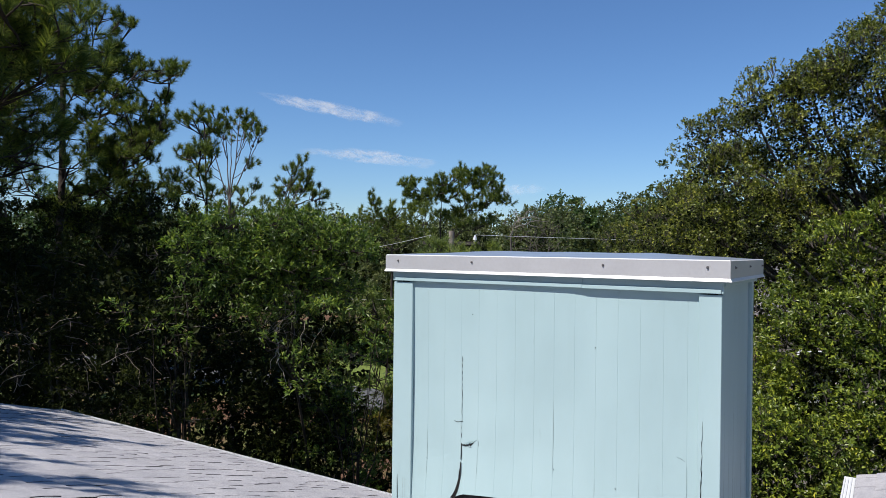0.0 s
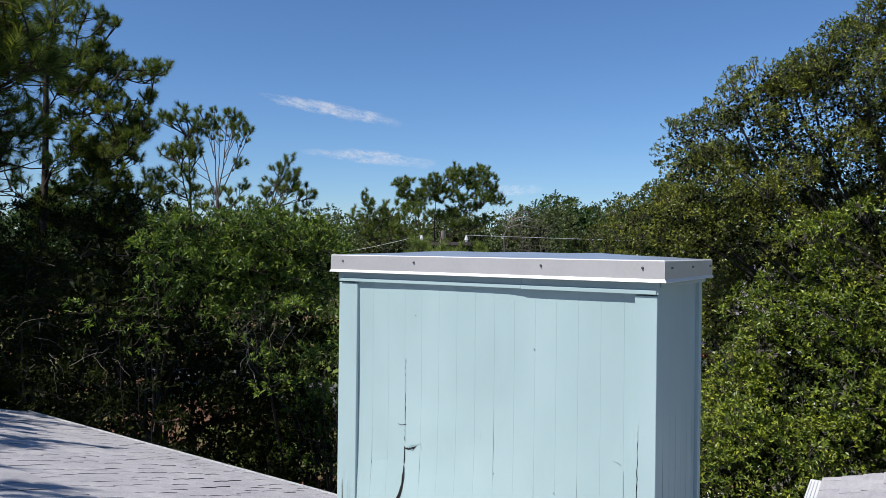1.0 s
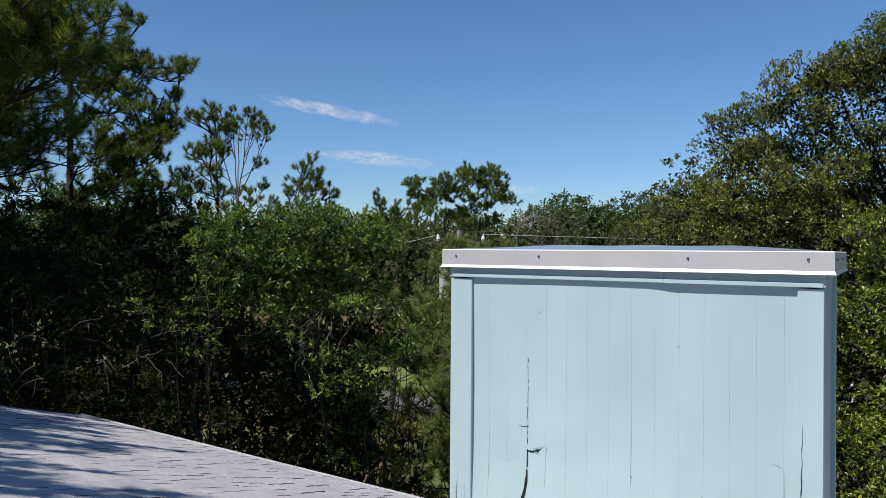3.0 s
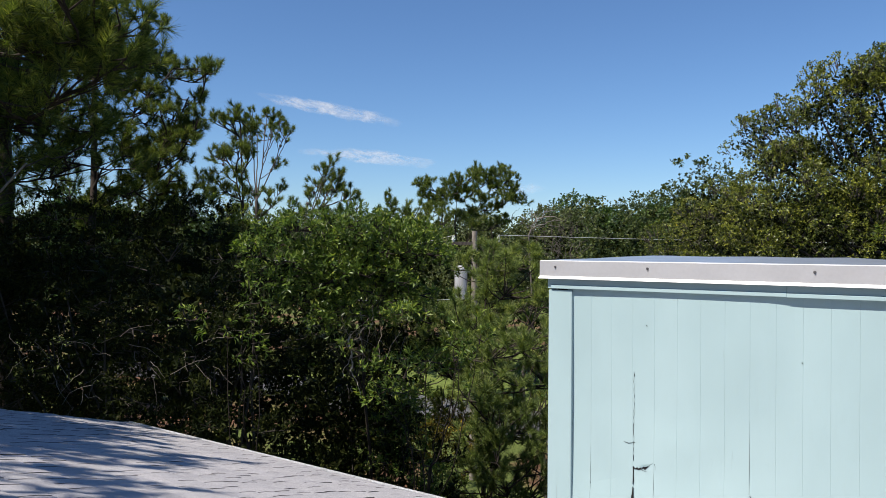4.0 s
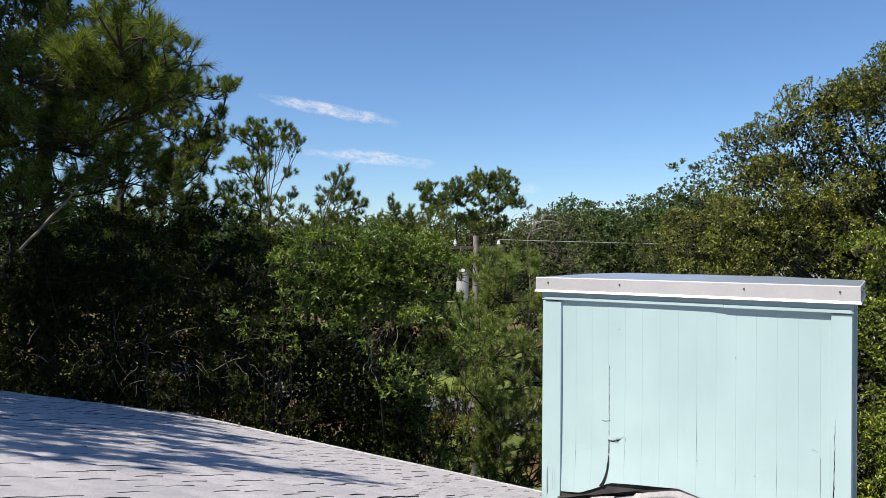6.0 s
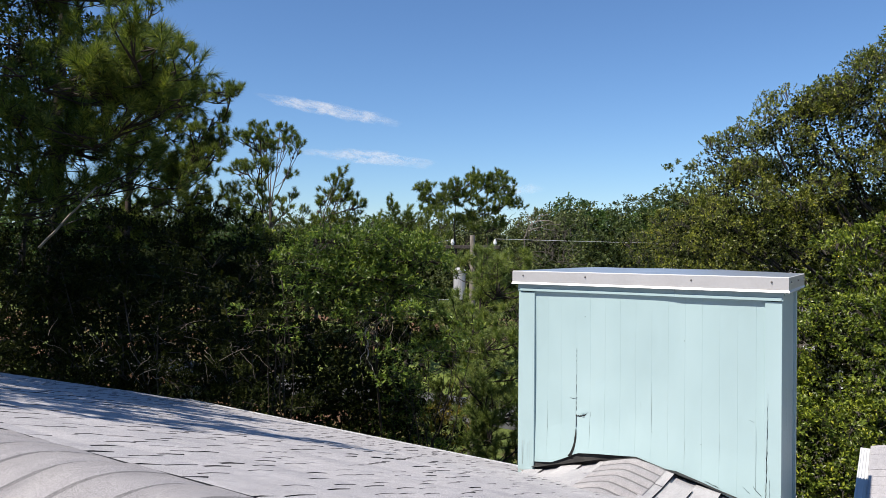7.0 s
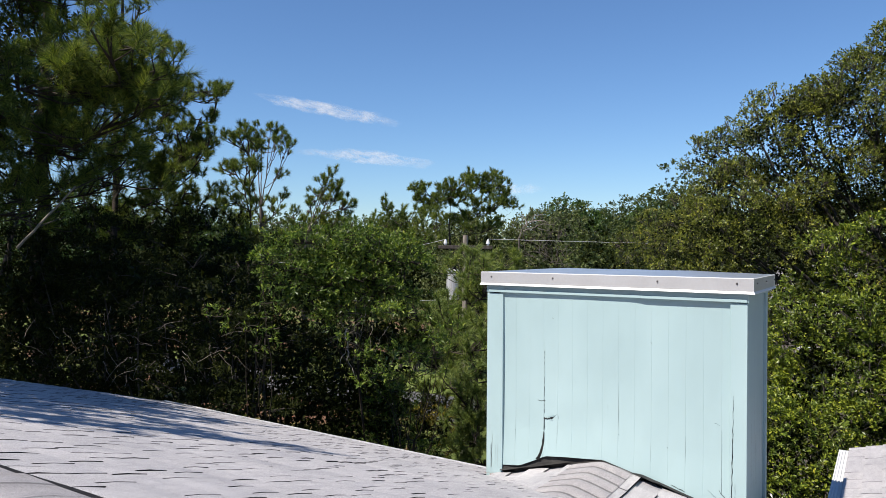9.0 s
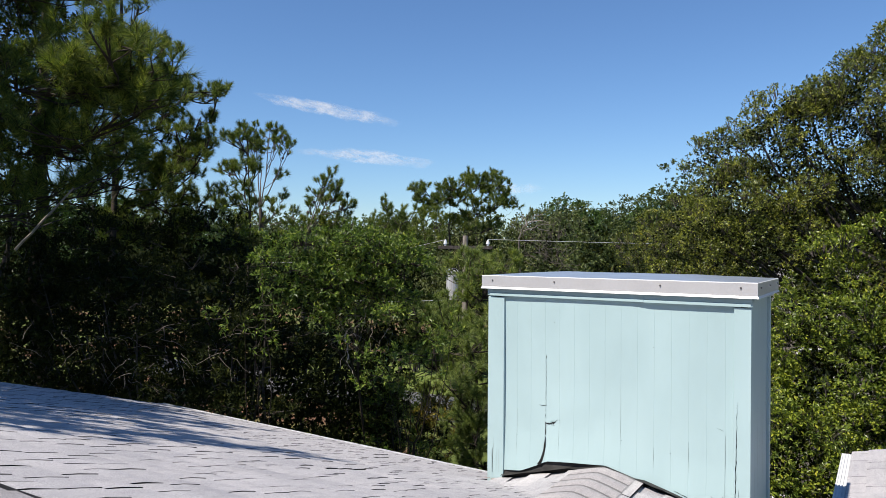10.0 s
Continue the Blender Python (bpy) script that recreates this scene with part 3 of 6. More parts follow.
edges = [0.125] + [0.242 + 0.0976 * k for k in range(14)] + [1.585]
for k, (a, b) in enumerate(zip(edges, edges[1:])):
    part("siding_board", board(a, b, 5.05, bottom_edge, lambda u, z, dp: (u, PY + dp - buckle(u, z), z), k), PAINT, chimney, smooth=False)
sides = [0.10 + 0.1 * k for k in range(8)]
sides[-1] = 0.765
for k, (a, b) in enumerate(zip(sides, sides[1:])):
    part("siding_board", board(a, b, 5.05, lambda u: ZB, lambda u, z, dp: (X1 - 0.018 - dp, u, z), 30 + k), PAINT, chimney)
    part("siding_board", board(a, b, 5.05, lambda u: ZB, lambda u, z, dp: (X0 + 0.018 + dp, u, z), 50 + k), PAINT, chimney)
part("back_panel", moved(box(X0 + 0.02, X1 - 0.02, Y1 - 0.028, Y1 - 0.01, ZB, 5.06)), PAINT, chimney)
# corner boards, each an L of two planks
for x0, x1 in ((X0, 0.152), (1.556, X1)):
    part("corner_board", moved(box(x0, x1, Y0, Y0 + 0.019, 3.79 if x0 < 1 else 3.55, 5.0115, 0.002)), PAINT, chimney)
    part("corner_board", moved(box(x0 + (0.004 if x0 < 1 else 0), x1 - (0 if x0 < 1 else 0.004), Y1 - 0.019, Y1, ZB, 5.045, 0.002)), PAINT, chimney)
for xa, xb in ((X0 + 0.001, X0 + 0.019), (X1 - 0.019, X1 - 0.001)):
    part("corner_board", moved(box(xa, xb, Y0 + 0.0195, 0.105, 3.45, 5.045, 0.002)), PAINT, chimney)
    part("corner_board", moved(box(xa, xb, 0.755, Y1 - 0.0195, ZB, 5.045, 0.002)), PAINT, chimney)
# frieze boards under the cap; the front one is in two lengths
part("frieze_board", moved(box(X0 - 0.004, 1.062, 0.0235, 0.0445, 5.018, 5.143, 0.002)), PAINT, chimney)
part("frieze_board", moved(box(1.0622, X1 + 0.006, 0.0232, 0.0445, 5.0165, 5.143, 0.002)), PAINT, chimney)
for xa, xb in ((X0 - 0.012, X0), (X1, X1 + 0.012)):
    part("frieze_board", moved(box(xa, xb, 0.046, Y1, 5.045, 5.143, 0.002)), PAINT, chimney)
# thin lip along the foot of the frieze
part("trim_strip", moved(box(X0 + 0.014, 1.062, 0.0165, 0.0233, 5.0185, 5.034, 0.0012)), PAINT, chimney)
part("trim_strip", moved(box(1.0625, X1 - 0.002, 0.0160, 0.0230, 5.0170, 5.033, 0.0012)), PAINT, chimney)
# metal cap: folded sheet with a kicked-out hem
CX0, CX1, CY0, CY1, CZ0, CZ1 = 0.0, 1.68, 0.0, 0.857, 5.066, 5.150
bm = bmesh.new()
loops = []
for g, z in ((-0.004, CZ1 + 0.0015), (0.0, CZ1 - 0.002), (0.0, CZ0 + 0.012), (0.006, CZ0), (0.004, CZ0 - 0.002), (-0.003, CZ0 + 0.006), (-0.003, CZ1 - 0.004)):
    loops.append([bm.verts.new((x, y, z)) for x, y in ((CX0 - g, CY0 - g), (CX1 + g, CY0 - g), (CX1 + g, CY1 + g), (CX0 - g, CY1 + g))])
for a, b in zip(loops, loops[1:]):
    for i in range(4):
        f = bm.faces.new((a[i], b[i], b[(i + 1) % 4], a[(i + 1) % 4]))
        # top fold and hem take the paler metal as a painted highlight
        f.material_index = 1 if a in (loops[0], loops[2], loops[3]) else 0
bmesh.ops.recalc_face_normals(bm, faces=bm.faces[:])
cap = part("metal_cap", moved(bm), [METAL, HEM], chimney, "white-grey folded sheet metal cap with screws")
bm = bmesh.new()
nx, ny = 20, 10
g = []
for i in range(nx + 1):
    row = []
    for j in range(ny + 1):
        x, y = CX0 + 0.002 + (CX1 - CX0 - 0.004) * i / nx, CY0 + 0.002 + (CY1 - CY0 - 0.004) * j / ny
        rise = min(x - CX0, CX1 - x, y - CY0, CY1 - y, 0.40) / 0.40
        row.append(bm.verts.new((x, y, CZ1 - 0.001 + 0.026 * max(0.0, rise) + (0.0015 * math.sin(5 * i + 3 * j) if 0 < i < nx and 0 < j < ny else 0))))
    g.append(row)
for i in range(nx):
    for j in range(ny):
        bm.faces.new((g[i][j], g[i + 1][j], g[i + 1][j + 1], g[i][j + 1]))
part("cap_top", moved(bm), METALTOP, chimney, "metal top sheet tinted blue-grey for the sky it reflects", smooth=True)


def screw(place, out):
    bm = bmesh.new()
    bmesh.ops.create_cone(bm, cap_ends=True, segments=10, radius1=0.0062, radius2=0.0054, depth=0.003)
    r = bmesh.ops.create_cone(bm, cap_ends=True, segments=6, radius1=0.0040, radius2=0.0035, depth=0.006)
    bmesh.ops.translate(bm, verts=r["verts"], vec=(0, 0, 0.0035))
    bmesh.ops.transform(bm, matrix=Matrix.Translation(place) @ Vector(out).to_track_quat("Z", "Y").to_matrix().to_4x4(), verts=bm.verts[:])
    part("screw", moved(bm), SCREW, chimney)


for x in (0.079, 0.512, 1.163, 1.594):
    screw((x, CY0 - 0.001, 5.121), (0, -1, 0))
for y in (0.10, 0.45, 0.80):
    screw((CX1 + 0.001, y, 5.121), (1, 0, 0))
    screw((CX0 - 0.001, y, 5.121), (-1, 0, 0))


# splits in the siding: ragged dark ribbons a hair in front of the boards
def split(points, name="split", mat=None, proud=0.0015, parent=None, label="", front=None):
    bm = bmesh.new()
    last = None
    for x, z, w in points:
        y = (PY - buckle(x, z) if front is None else front) - proud
        now = (bm.verts.new((x - w / 2, y, z)), bm.verts.new((x + w / 2, y, z)))
        if last:
            bm.faces.new((last[0], last[1], now[1], now[0]))
        last = now
    bmesh.ops.solidify(bm, geom=bm.faces[:], thickness=0.001)
    part(name, moved(bm), mat or TAR, chimney, label)


rs = random.Random(4)
pts = [(0.4438 + rs.uniform(-0.0015, 0.0015), 4.66 - 0.016 * k, rs.choice((0.0003, 0.0006, 0.0022, 0.0036))) for k in range(26)]
split(pts, label="narrow dark split in the siding")
split([(0.4435 + rs.uniform(-0.001, 0.001), 4.235 - 0.02 * k, 0.004 + 0.002 * rs.random()) for k in range(5)])
split([(0.4435, 4.145, 0.004), (0.443, 4.115, 0.007), (0.441, 4.09, 0.011), (0.437, 4.06, 0.013), (0.430, 4.03, 0.015), (0.421, 4.0, 0.017), (0.412, 3.98, 0.020), (0.402, 3.962, 0.026)], label="open tear at the foot of the siding")
split([(0.5, 4.222, 0.012), (0.47, 4.2265, 0.001)], proud=0.002)


def slash(points, mat, proud, name="tear", label=""):
    """A ragged tear that runs across: x, z, height."""
    bm = bmesh.new()
    last = None
    for x, z, h in points:
        y = PY - buckle(x, z) - proud
        now = (bm.verts.new((x, y, z - h / 2)), bm.verts.new((x, y, z + h / 2)))
        if last:
            bm.faces.new((last[0], now[0], now[1], last[1]))
        last = now
    bmesh.ops.solidify(bm, geom=bm.faces[:], thickness=0.0012)
    part(name, moved(bm), mat, chimney, label)


slash([(0.440, 4.227, 0.004), (0.447, 4.229, 0.008), (0.453, 4.226, 0.004), (0.461, 4.229, 0.011), (0.468, 4.225, 0.007), (0.475, 4.231, 0.010), (0.482, 4.229, 0.004), (0.489, 4.237, 0.009), (0.496, 4.233, 0.013), (0.504, 4.240, 0.008), (0.512, 4.246, 0.003)], TAR, 0.002, label="ragged tear across the siding")
slash([(0.470, 4.238, 0.003), (0.486, 4.246, 0.006), (0.500, 4.249, 0.005), (0.515, 4.256, 0.003)], PAINT, 0.006, "paint_curl", "curled flake of aqua paint")
split([(0.508, 4.243, 0.0012), (0.518, 4.254, 0.0022), (0.530, 4.262, 0.0012)], "hairline")
slash([(0.40, 4.338, 0.002), (0.42, 4.334, 0.003), (0.45, 4.342, 0.002)], TAR, 0.0012, "hairline")
split([(0.5370, 4.262, 0.0015), (0.541, 4.25, 0.001), (0.5405, 4.235, 0.001)], "hairline")
pts = [(1.576 - 0.00025 * k + rs.uniform(-0.0018, 0.0018), 4.50 - 0.0175 * k, min(0.0006 + 0.0002 * k, 0.0040) * (0.45 + 0.9 * rs.random())) for k in range(41)]
split(pts, front=Y0 - 0.0003, label="long dark split in the corner board")
split([(1.586 + rs.uniform(-0.001, 0.001), 4.02 - 0.02 * k, 0.0006 + 0.0016 * rs.random()) for k in range(9)], "hairline", front=Y0 - 0.0003)
split([(1.512, 4.30, 0.0005), (1.513, 4.2, 0.0010), (1.512, 4.05, 0.0006), (1.513, 3.95, 0.0012)], "hairline")
slash([(1.47, 4.335, 0.0006), (1.49, 4.33, 0.0012), (1.503, 4.322, 0.0006)], TAR, 0.0012, "hairline")
for y, z, h in ((0.20, 4.42, 0.5), (0.30, 4.30, 0.42), (0.402, 4.48, 0.6), (0.455, 4.25, 0.35), (0.60, 4.36, 0.45), (0.70, 4.52, 0.5)):
    bm = bmesh.new()
    line = [(y + rs.uniform(-0.0012, 0.0012), z - h * i / 8, 0.0004 + 0.0012 * math.sin(math.pi * i / 8) * rs.random()) for i in range(9)]
    rows2 = [(bm.verts.new((X1 - 0.0172, a - w, c)), bm.verts.new((X1 - 0.0172, a + w, c))) for a, c, w in line]
    for p, q in zip(rows2, rows2[1:]):
        bm.faces.new((p[0], p[1], q[1], q[0]))
    bmesh.ops.solidify(bm, geom=bm.faces[:], thickness=0.0006)
    part("hairline", moved(bm), TAR, chimney)
for x, z, h in ((0.9252, 4.50, 0.34), (0.5348, 4.22, 0.14), (0.242, 4.30, 0.30), (1.1204, 4.18, 0.12), (1.3156, 4.24, 0.18)):
    split([(x, z, 0.0003), (x + 0.0005, z - h / 2, 0.0011), (x, z - h, 0.0003)], "hairline", proud=0.0006)
for x, z in ((0.93, 4.195), (1.118, 4.76), (0.243, 4.13), (0.50, 4.87), (1.215, 4.16)):
    split([(x - 0.002, z, 0.002), (x, z - 0.002, 0.0045), (x + 0.001, z - 0.006, 0.002)], "nail_hole")
for k in range(4):
    x = rs.uniform(0.06, 0.135)
    z = rs.uniform(3.84, 4.1)
    split([(x, z, 0.0004), (x, z - 0.05, 0.0006), (x + 0.001, z - rs.uniform(0.08, 0.16), 0.0004)], "hairline", RAWWOOD, front=Y0 - 0.0003)
split([(0.073, 4.02, 0.001), (0.074, 3.95, 0.0025), (0.073, 3.86, 0.002)], "bare_patch", RAWWOOD, front=Y0 - 0.0003)
split([(1.578, 3.90, 0.004), (1.579, 3.86, 0.012), (1.577, 3.80, 0.014)], "bare_patch", RAWWOOD, front=Y0 - 0.0003, label="bare rotten wood")

slash([(1.24, 3.950, 0.0015), (1.262, 3.944, 0.004), (1.28, 3.936, 0.002), (1.30, 3.932, 0.005), (1.32, 3.924, 0.001)], TAR, 0.002, label="ragged tear across the siding")
split([(1.50, 3.965, 0.001), (1.512, 3.945, 0.004), (1.535, 3.925, 0.005), (1.545, 3.912, 0.001)], "hairline")
slash([(1.44, 3.955, 0.0008), (1.455, 3.945, 0.002), (1.47, 3.93, 0.003), (1.485, 3.922, 0.001)], TAR, 0.0015, "hairline")

# ---- roof shingles ----
EXP, TAB = 0.130, 0.290
saddle = thing("saddle", "", "")
saddle.parent = roof
tagged(saddle, "small shingled roof saddle in front of the chimney")
for k in ("category", "kind", "group"):
    if k in saddle:
        del saddle[k]


def tab_shape(rng, width, run, thick):
    """One shingle tab: lies along y, butt at +y, a little uneven. The top is two quads so that it can curl."""
    w = width / 2
    v = []
    for y, lift in ((-0.006, -0.004), (run * 0.55, 0.0), (run, 0.0)):
        for x in (-w, w):
            j = rng.uniform(-0.0006, 0.0012)
            v.append((x + rng.uniform(-0.0015, 0.0015) * (y > 0), y, thick * (0.35 if y < 0 else 1) + lift + j * (y > 0)))
    for y in (-0.006, run * 0.55, run):
        for x in (-w, w):
            v.append((x, y, -0.012))
    f = [(0, 1, 3, 2), (2, 3, 5, 4), (4, 5, 11, 10), (0, 2, 8, 6), (2, 4, 10, 8), (1, 7, 9, 3), (3, 9, 11, 5)]
    return np.array(v), np.array(f)


rng = np.random.default_rng(11)
EDGE = mottled("cut_shingle_edge", (0.012, 0.012, 0.014), (0.035, 0.034, 0.036), 40, 0.95, 0, 0.1)
WIDTHS = (0.095, 0.12, 0.145, 0.17, 0.20, 0.23, 0.26, 0.29)
SHAPES = [tab_shape(rng, w - g, EXP / math.cos(math.atan(0.297)), 0.0018) for w in WIDTHS for g in (0.003, 0.005)]


def shape_mesh(k, mat, made={}):
    if (k, mat.name) not in made:
        v, f = SHAPES[k]
        me = bpy.data.meshes.new("shingle")
        me.from_pydata([tuple(a) for a in v], [], [tuple(int(i) for i in a) for a in f])
        me.materials.append(mat)
        me.materials.append(EDGE)
        for poly in me.polygons:
            poly.material_index = 0 if poly.index < 2 else 1
        made[k, mat.name] = me
    return made[k, mat.name]


def lay(places, mat, parent, near):
    """Lay tabs at poses; those for which near() holds are pieces of their own, the rest one mesh."""
    V, F, c = [], [], 0
    for k, m in places:
        if near(m.translation):
            ob = new("shingle", shape_mesh(k, mat))
            ob.parent = parent
            ob.matrix_basis = m
        else:
            v, f = SHAPES[k]
            mm = np.array(m)
            V.append(v @ mm[:3, :3].T + mm[:3, 3])
            F.append(f + c)
            c += len(v)
    if V:
        raw("shingles", np.concatenate(V), np.concatenate(F), [mat, EDGE], parent, index=[0, 0, 1, 1, 1, 1, 1] * len(V))["kind"] = "stuff"


places = []
tilt = math.degrees(math.atan(SLOPE))
y, k = EAVE_Y - 0.008 - EXP * 32, 0
while k < 32:
    x = ROOF_X0 + 0.01 + rng.uniform(0, 0.06)
    while x < ROOF_X1 - 0.05:
        w = int(rng.integers(0, 16))
        if ROOF_X1 - x < 0.38:
            w = min(range(16), key=lambda i: abs(WIDTHS[i // 2] - (ROOF_X1 - x)))
        mid = x + WIDTHS[w // 2] / 2
        if not (-0.02 < mid < 1.70 and y + EXP > 0.06):
            sag = 0.006 * noise.noise(Vector((mid * 0.9, y * 1.4, 0)))
            places.append((w, pose(mid, y, roof_z(y, mid) + sag - 0.001, tilt + 0.3 + rng.uniform(-0.1, 0.2), rng.uniform(-0.2, 0.2) - math.degrees(0.0011 / WIDTHS[w // 2]) + (0.83 if mid < 0 else 0), rng.uniform(-0.2, 0.2))))
        x += WIDTHS[w // 2]
    y += EXP
    k += 1
lay(places, SHINGLE, roof, lambda p: -0.9 < p.x < 2.1 and p.y < -1.05)

# south slope
places = []
for k in range(32):
    for i in range(34):
        places.append((int(rng.integers(14, 16)), pose(-4.1 + TAB * i + 0.145 * (k % 2), -3.62 - EXP * k, roof_z(RIDGE_Y, -4.1 + TAB * i) - (0.12 + EXP * k) * 0.297, -tilt * -1 + 0.9, 0, 180)))
lay(places, SHINGLE, roof, lambda p: False)


def cap_piece(half, run, thick, crown, rng, drop):
    """A ridge cap shingle bent over the ridge, along x, with the darker band of its lap."""
    n = 10
    v, f, idx = [], [], []
    for x, lift in ((-0.02, -0.006), (0.0, 0.0), (0.026, 0.0008), (run, thick)):
        for i in range(n + 1):
            u = -1 + 2 * i / n
            yy = u * half
            z = -drop * (math.sqrt(yy * yy + crown * crown) - crown) + lift + rng.uniform(-0.0008, 0.0008)
            v.append((x + 0.012 * (u * u - 0.3), yy, z + 0.004))
    m = len(v)
    for i in range(n + 1):
        a = v[3 * (n + 1) + i]
        v.append((a[0], a[1], a[2] - thick - 0.004))
    for r in range(4):
        for i in range(n):
            a = r * (n + 1) + i
            f.append((a, a + n + 1, a + n + 2, a + 1))
            idx.append(1 if r == 1 else 0)
    return np.array(v), np.array(f), idx


def caps(parent, start, turn, count, half, crown, drop, seed, mats, rising=0.0):
    r = np.random.default_rng(seed)
    for k in range(count):
        v, f, idx = cap_piece(half, EXP * 1.03, 0.0035, crown, r, drop)
        ob = raw("ridge_cap", v, f, mats, parent, smooth=True, index=idx)
        ob.matrix_basis = Matrix.Translation(start) @ pose(0, 0, 0, 0, 0, turn) @ Matrix.Translation((EXP * k, r.uniform(-0.004, 0.004), r.uniform(0, 0.0015) + rising * max(0.0, EXP * k - start[0]))) @ pose(0, 0, 0, r.uniform(-0.4, 0.4), 0, r.uniform(-0.8, 0.8))


caps(roof, (5.95, RIDGE_Y, roof_z(RIDGE_Y)), 180, 78, 0.175, 0.10, 0.44, 5, [CAPSHINGLE, BANDSHINGLE], 0.0145)
# dark uneven strip along the north edge of the ridge caps
bm = bmesh.new()
last = None
for i in range(120):
    x = ROOF_X0 + (ROOF_X1 - ROOF_X0) * i / 119
    yv = RIDGE_Y + 0.212 + 0.010 * noise.noise(Vector((x * 4.0, 0, 0)))
    now = (bm.verts.new((x, RIDGE_Y + 0.09, roof_z(RIDGE_Y + 0.09, x) + 0.010)), bm.verts.new((x, yv, roof_z(yv, x) + 0.008)), bm.verts.new((x, yv + 0.004, roof_z(yv, x) + 0.001)))
    if last:
        for a in (0, 1):
            bm.faces.new((last[a], last[a + 1], now[a + 1], now[a]))
    last = now
part("cap_edge_strip", bm, EDGE, roof, "dark strip along the edge of the ridge caps")

# saddle in front of the chimney: two small slopes and a level ridge
SX, SZ, SR = 0.84, 4.020, 0.268
bm = bmesh.new()
ya = -0.80
for sgn, xe in ((-1, 0.0), (1, 1.70)):
    a = [bm.verts.new(c) for c in ((SX, 0.06, SZ - 0.014), (xe, 0.06, SZ - SR * abs(xe - SX) - 0.014), (xe, ya, SZ - SR * abs(xe - SX) - 0.014), (SX, ya, SZ - 0.014))]
    bm.faces.new(a if sgn > 0 else a[::-1])
part("saddle_deck", bm, SHINGLE, saddle)
st = math.degrees(math.atan(SR))
for sgn in (-1, 1):
    places = []
    for k in range(6):
        for i in range(5):
            d = 0.10 + EXP * k
            yy = -0.115 - TAB * (i + 0.5 * (k % 2))
            if yy > -0.10 or d > 0.80:
                continue
            gap = 3.2 + rng.uniform(0, 1.6) if sgn > 0 else 1.0
            places.append((int(rng.integers(14, 16)), Matrix.Translation((SX + sgn * d, yy, SZ - SR * d)) @ pose(0, 0, 0, 0, sgn * st, 0) @ pose(0, 0, 0.0, 0, 0, -90 * sgn) @ pose(0, 0, 0, gap, 0, rng.uniform(-1.2, 1.2))))
    lay(places, SHINGLE, saddle, lambda p: True)
caps(saddle, (SX, 0.035, SZ - 0.004), -90, 8, 0.185, 0.03, SR, 8, [CAPSHINGLE, BANDSHINGLE])

# torn black flashing between siding and saddle
bm = bmesh.new()
last = None
rs = random.Random(9)
for i in range(26):
    x = 0.14 + 1.46 * i / 25
    zr = SZ - SR * abs(x - SX) + (0.012 if abs(x - SX) > 0.2 else 0.0)
    now = (bm.verts.new((x, 0.052, bottom_edge(x) + 0.03)), bm.verts.new((x, 0.040 - 0.006 * rs.random(), zr + 0.012)), bm.verts.new((x, 0.018 - rs.uniform(0.0, 0.022), zr + 0.007)))
    if last:
        for a in (0, 1):
            bm.faces.new((last[a], last[a + 1], now[a + 1], now[a]))
    last = now
part("flashing", moved(bm), TAR, chimney, "torn black flashing at the chimney foot")

# pine straw caught at the chimney foot
V, F, c = [], [], 0
r = np.random.default_rng(3)
for i in range(160):
    x, yy = r.normal(0.18, 0.07), 0.012 - abs(r.normal(0, 0.03))
    a = r.uniform(0, 6.28)
    d = np.array([math.cos(a), math.sin(a) * 0.6, 0.1 * r.random()]) * r.uniform(0.015, 0.04)
    p = np.array([x, yy, roof_z(yy) + 0.008 + 0.012 * r.random() + max(0, (x - 0.05)) * 0.0])
    q = np.array([-d[1], d[0], 0]) * 0.05
    V += [p - q, p + q, p + d]
    F.append((c, c + 1, c + 2))
    c += 3
tagged(raw("pine_straw", V, F, STRAW), "rusty pine straw heaped at the chimney foot", "pine straw", kind="stuff")

# ---- wing roof beyond the chimney ----
WX, WY, WZ, WS = 2.032, 2.92, 3.606, 0.28
wt = math.degrees(math.atan(WS))
bm = box(WX, 5.4, 0.95, WY - 0.02, -0.14, -0.012)
for v in bm.verts:
    v.co.z += WZ + WS * (v.co.x - WX)
wing = tagged(mesh_object("wing_roof", bm, DECK), "shingled roof of the side wing", "roof", kind="structure")
places = []
r2 = np.random.default_rng(21)
for k in range(18):
    d = 0.1225 * (k + 1)
    end, w = WY, (k * 5) % 8 * 2
    while end > 1.2:
        places.append((w, Matrix.Translation((WX + d, end - WIDTHS[w // 2] / 2 + r2.uniform(-0.003, 0.003), WZ + WS * d)) @ pose(0, 0, 0, 0, -wt, 0) @ pose(0, 0, 0, 0, 0, 90) @ pose(0, 0, 0, 1.1 + r2.uniform(-0.3, 0.5), 0, r2.uniform(-0.4, 0.4))))
        end -= WIDTHS[w // 2]
        w = int(r2.integers(8, 16))
lay(places, SHINGLE, wing, lambda p: True)
tagged(mesh_object("wall_wing", box(2.35, 5.3, 1.0, 2.55, GZ, 3.50), WALLPAINT), "aqua painted wall of the side wing", "wall", kind="structure")
gutter = thing("gutter", "white metal rain gutter along the wing roof", "gutter", (1.988, 2.945, 3.547))
GW = 0.72
bm = bmesh.new()
prof = [(0.058, 0.0), (0.058, -0.085), (0.015, -0.09), (-0.02, -0.06), (-0.035, -0.03), (-0.056, -0.014)]
last = None
for x, z in prof:
    now = [bm.verts.new((x * GW, yv, z + 0.025)) for yv in (-2.0, 0.0)]
    if last:
        bm.faces.new((last[0], last[1], now[1], now[0]))
    last = now
bmesh.ops.solidify(bm, geom=bm.faces[:], thickness=0.002)
part("trough", bm, WHITE, gutter)
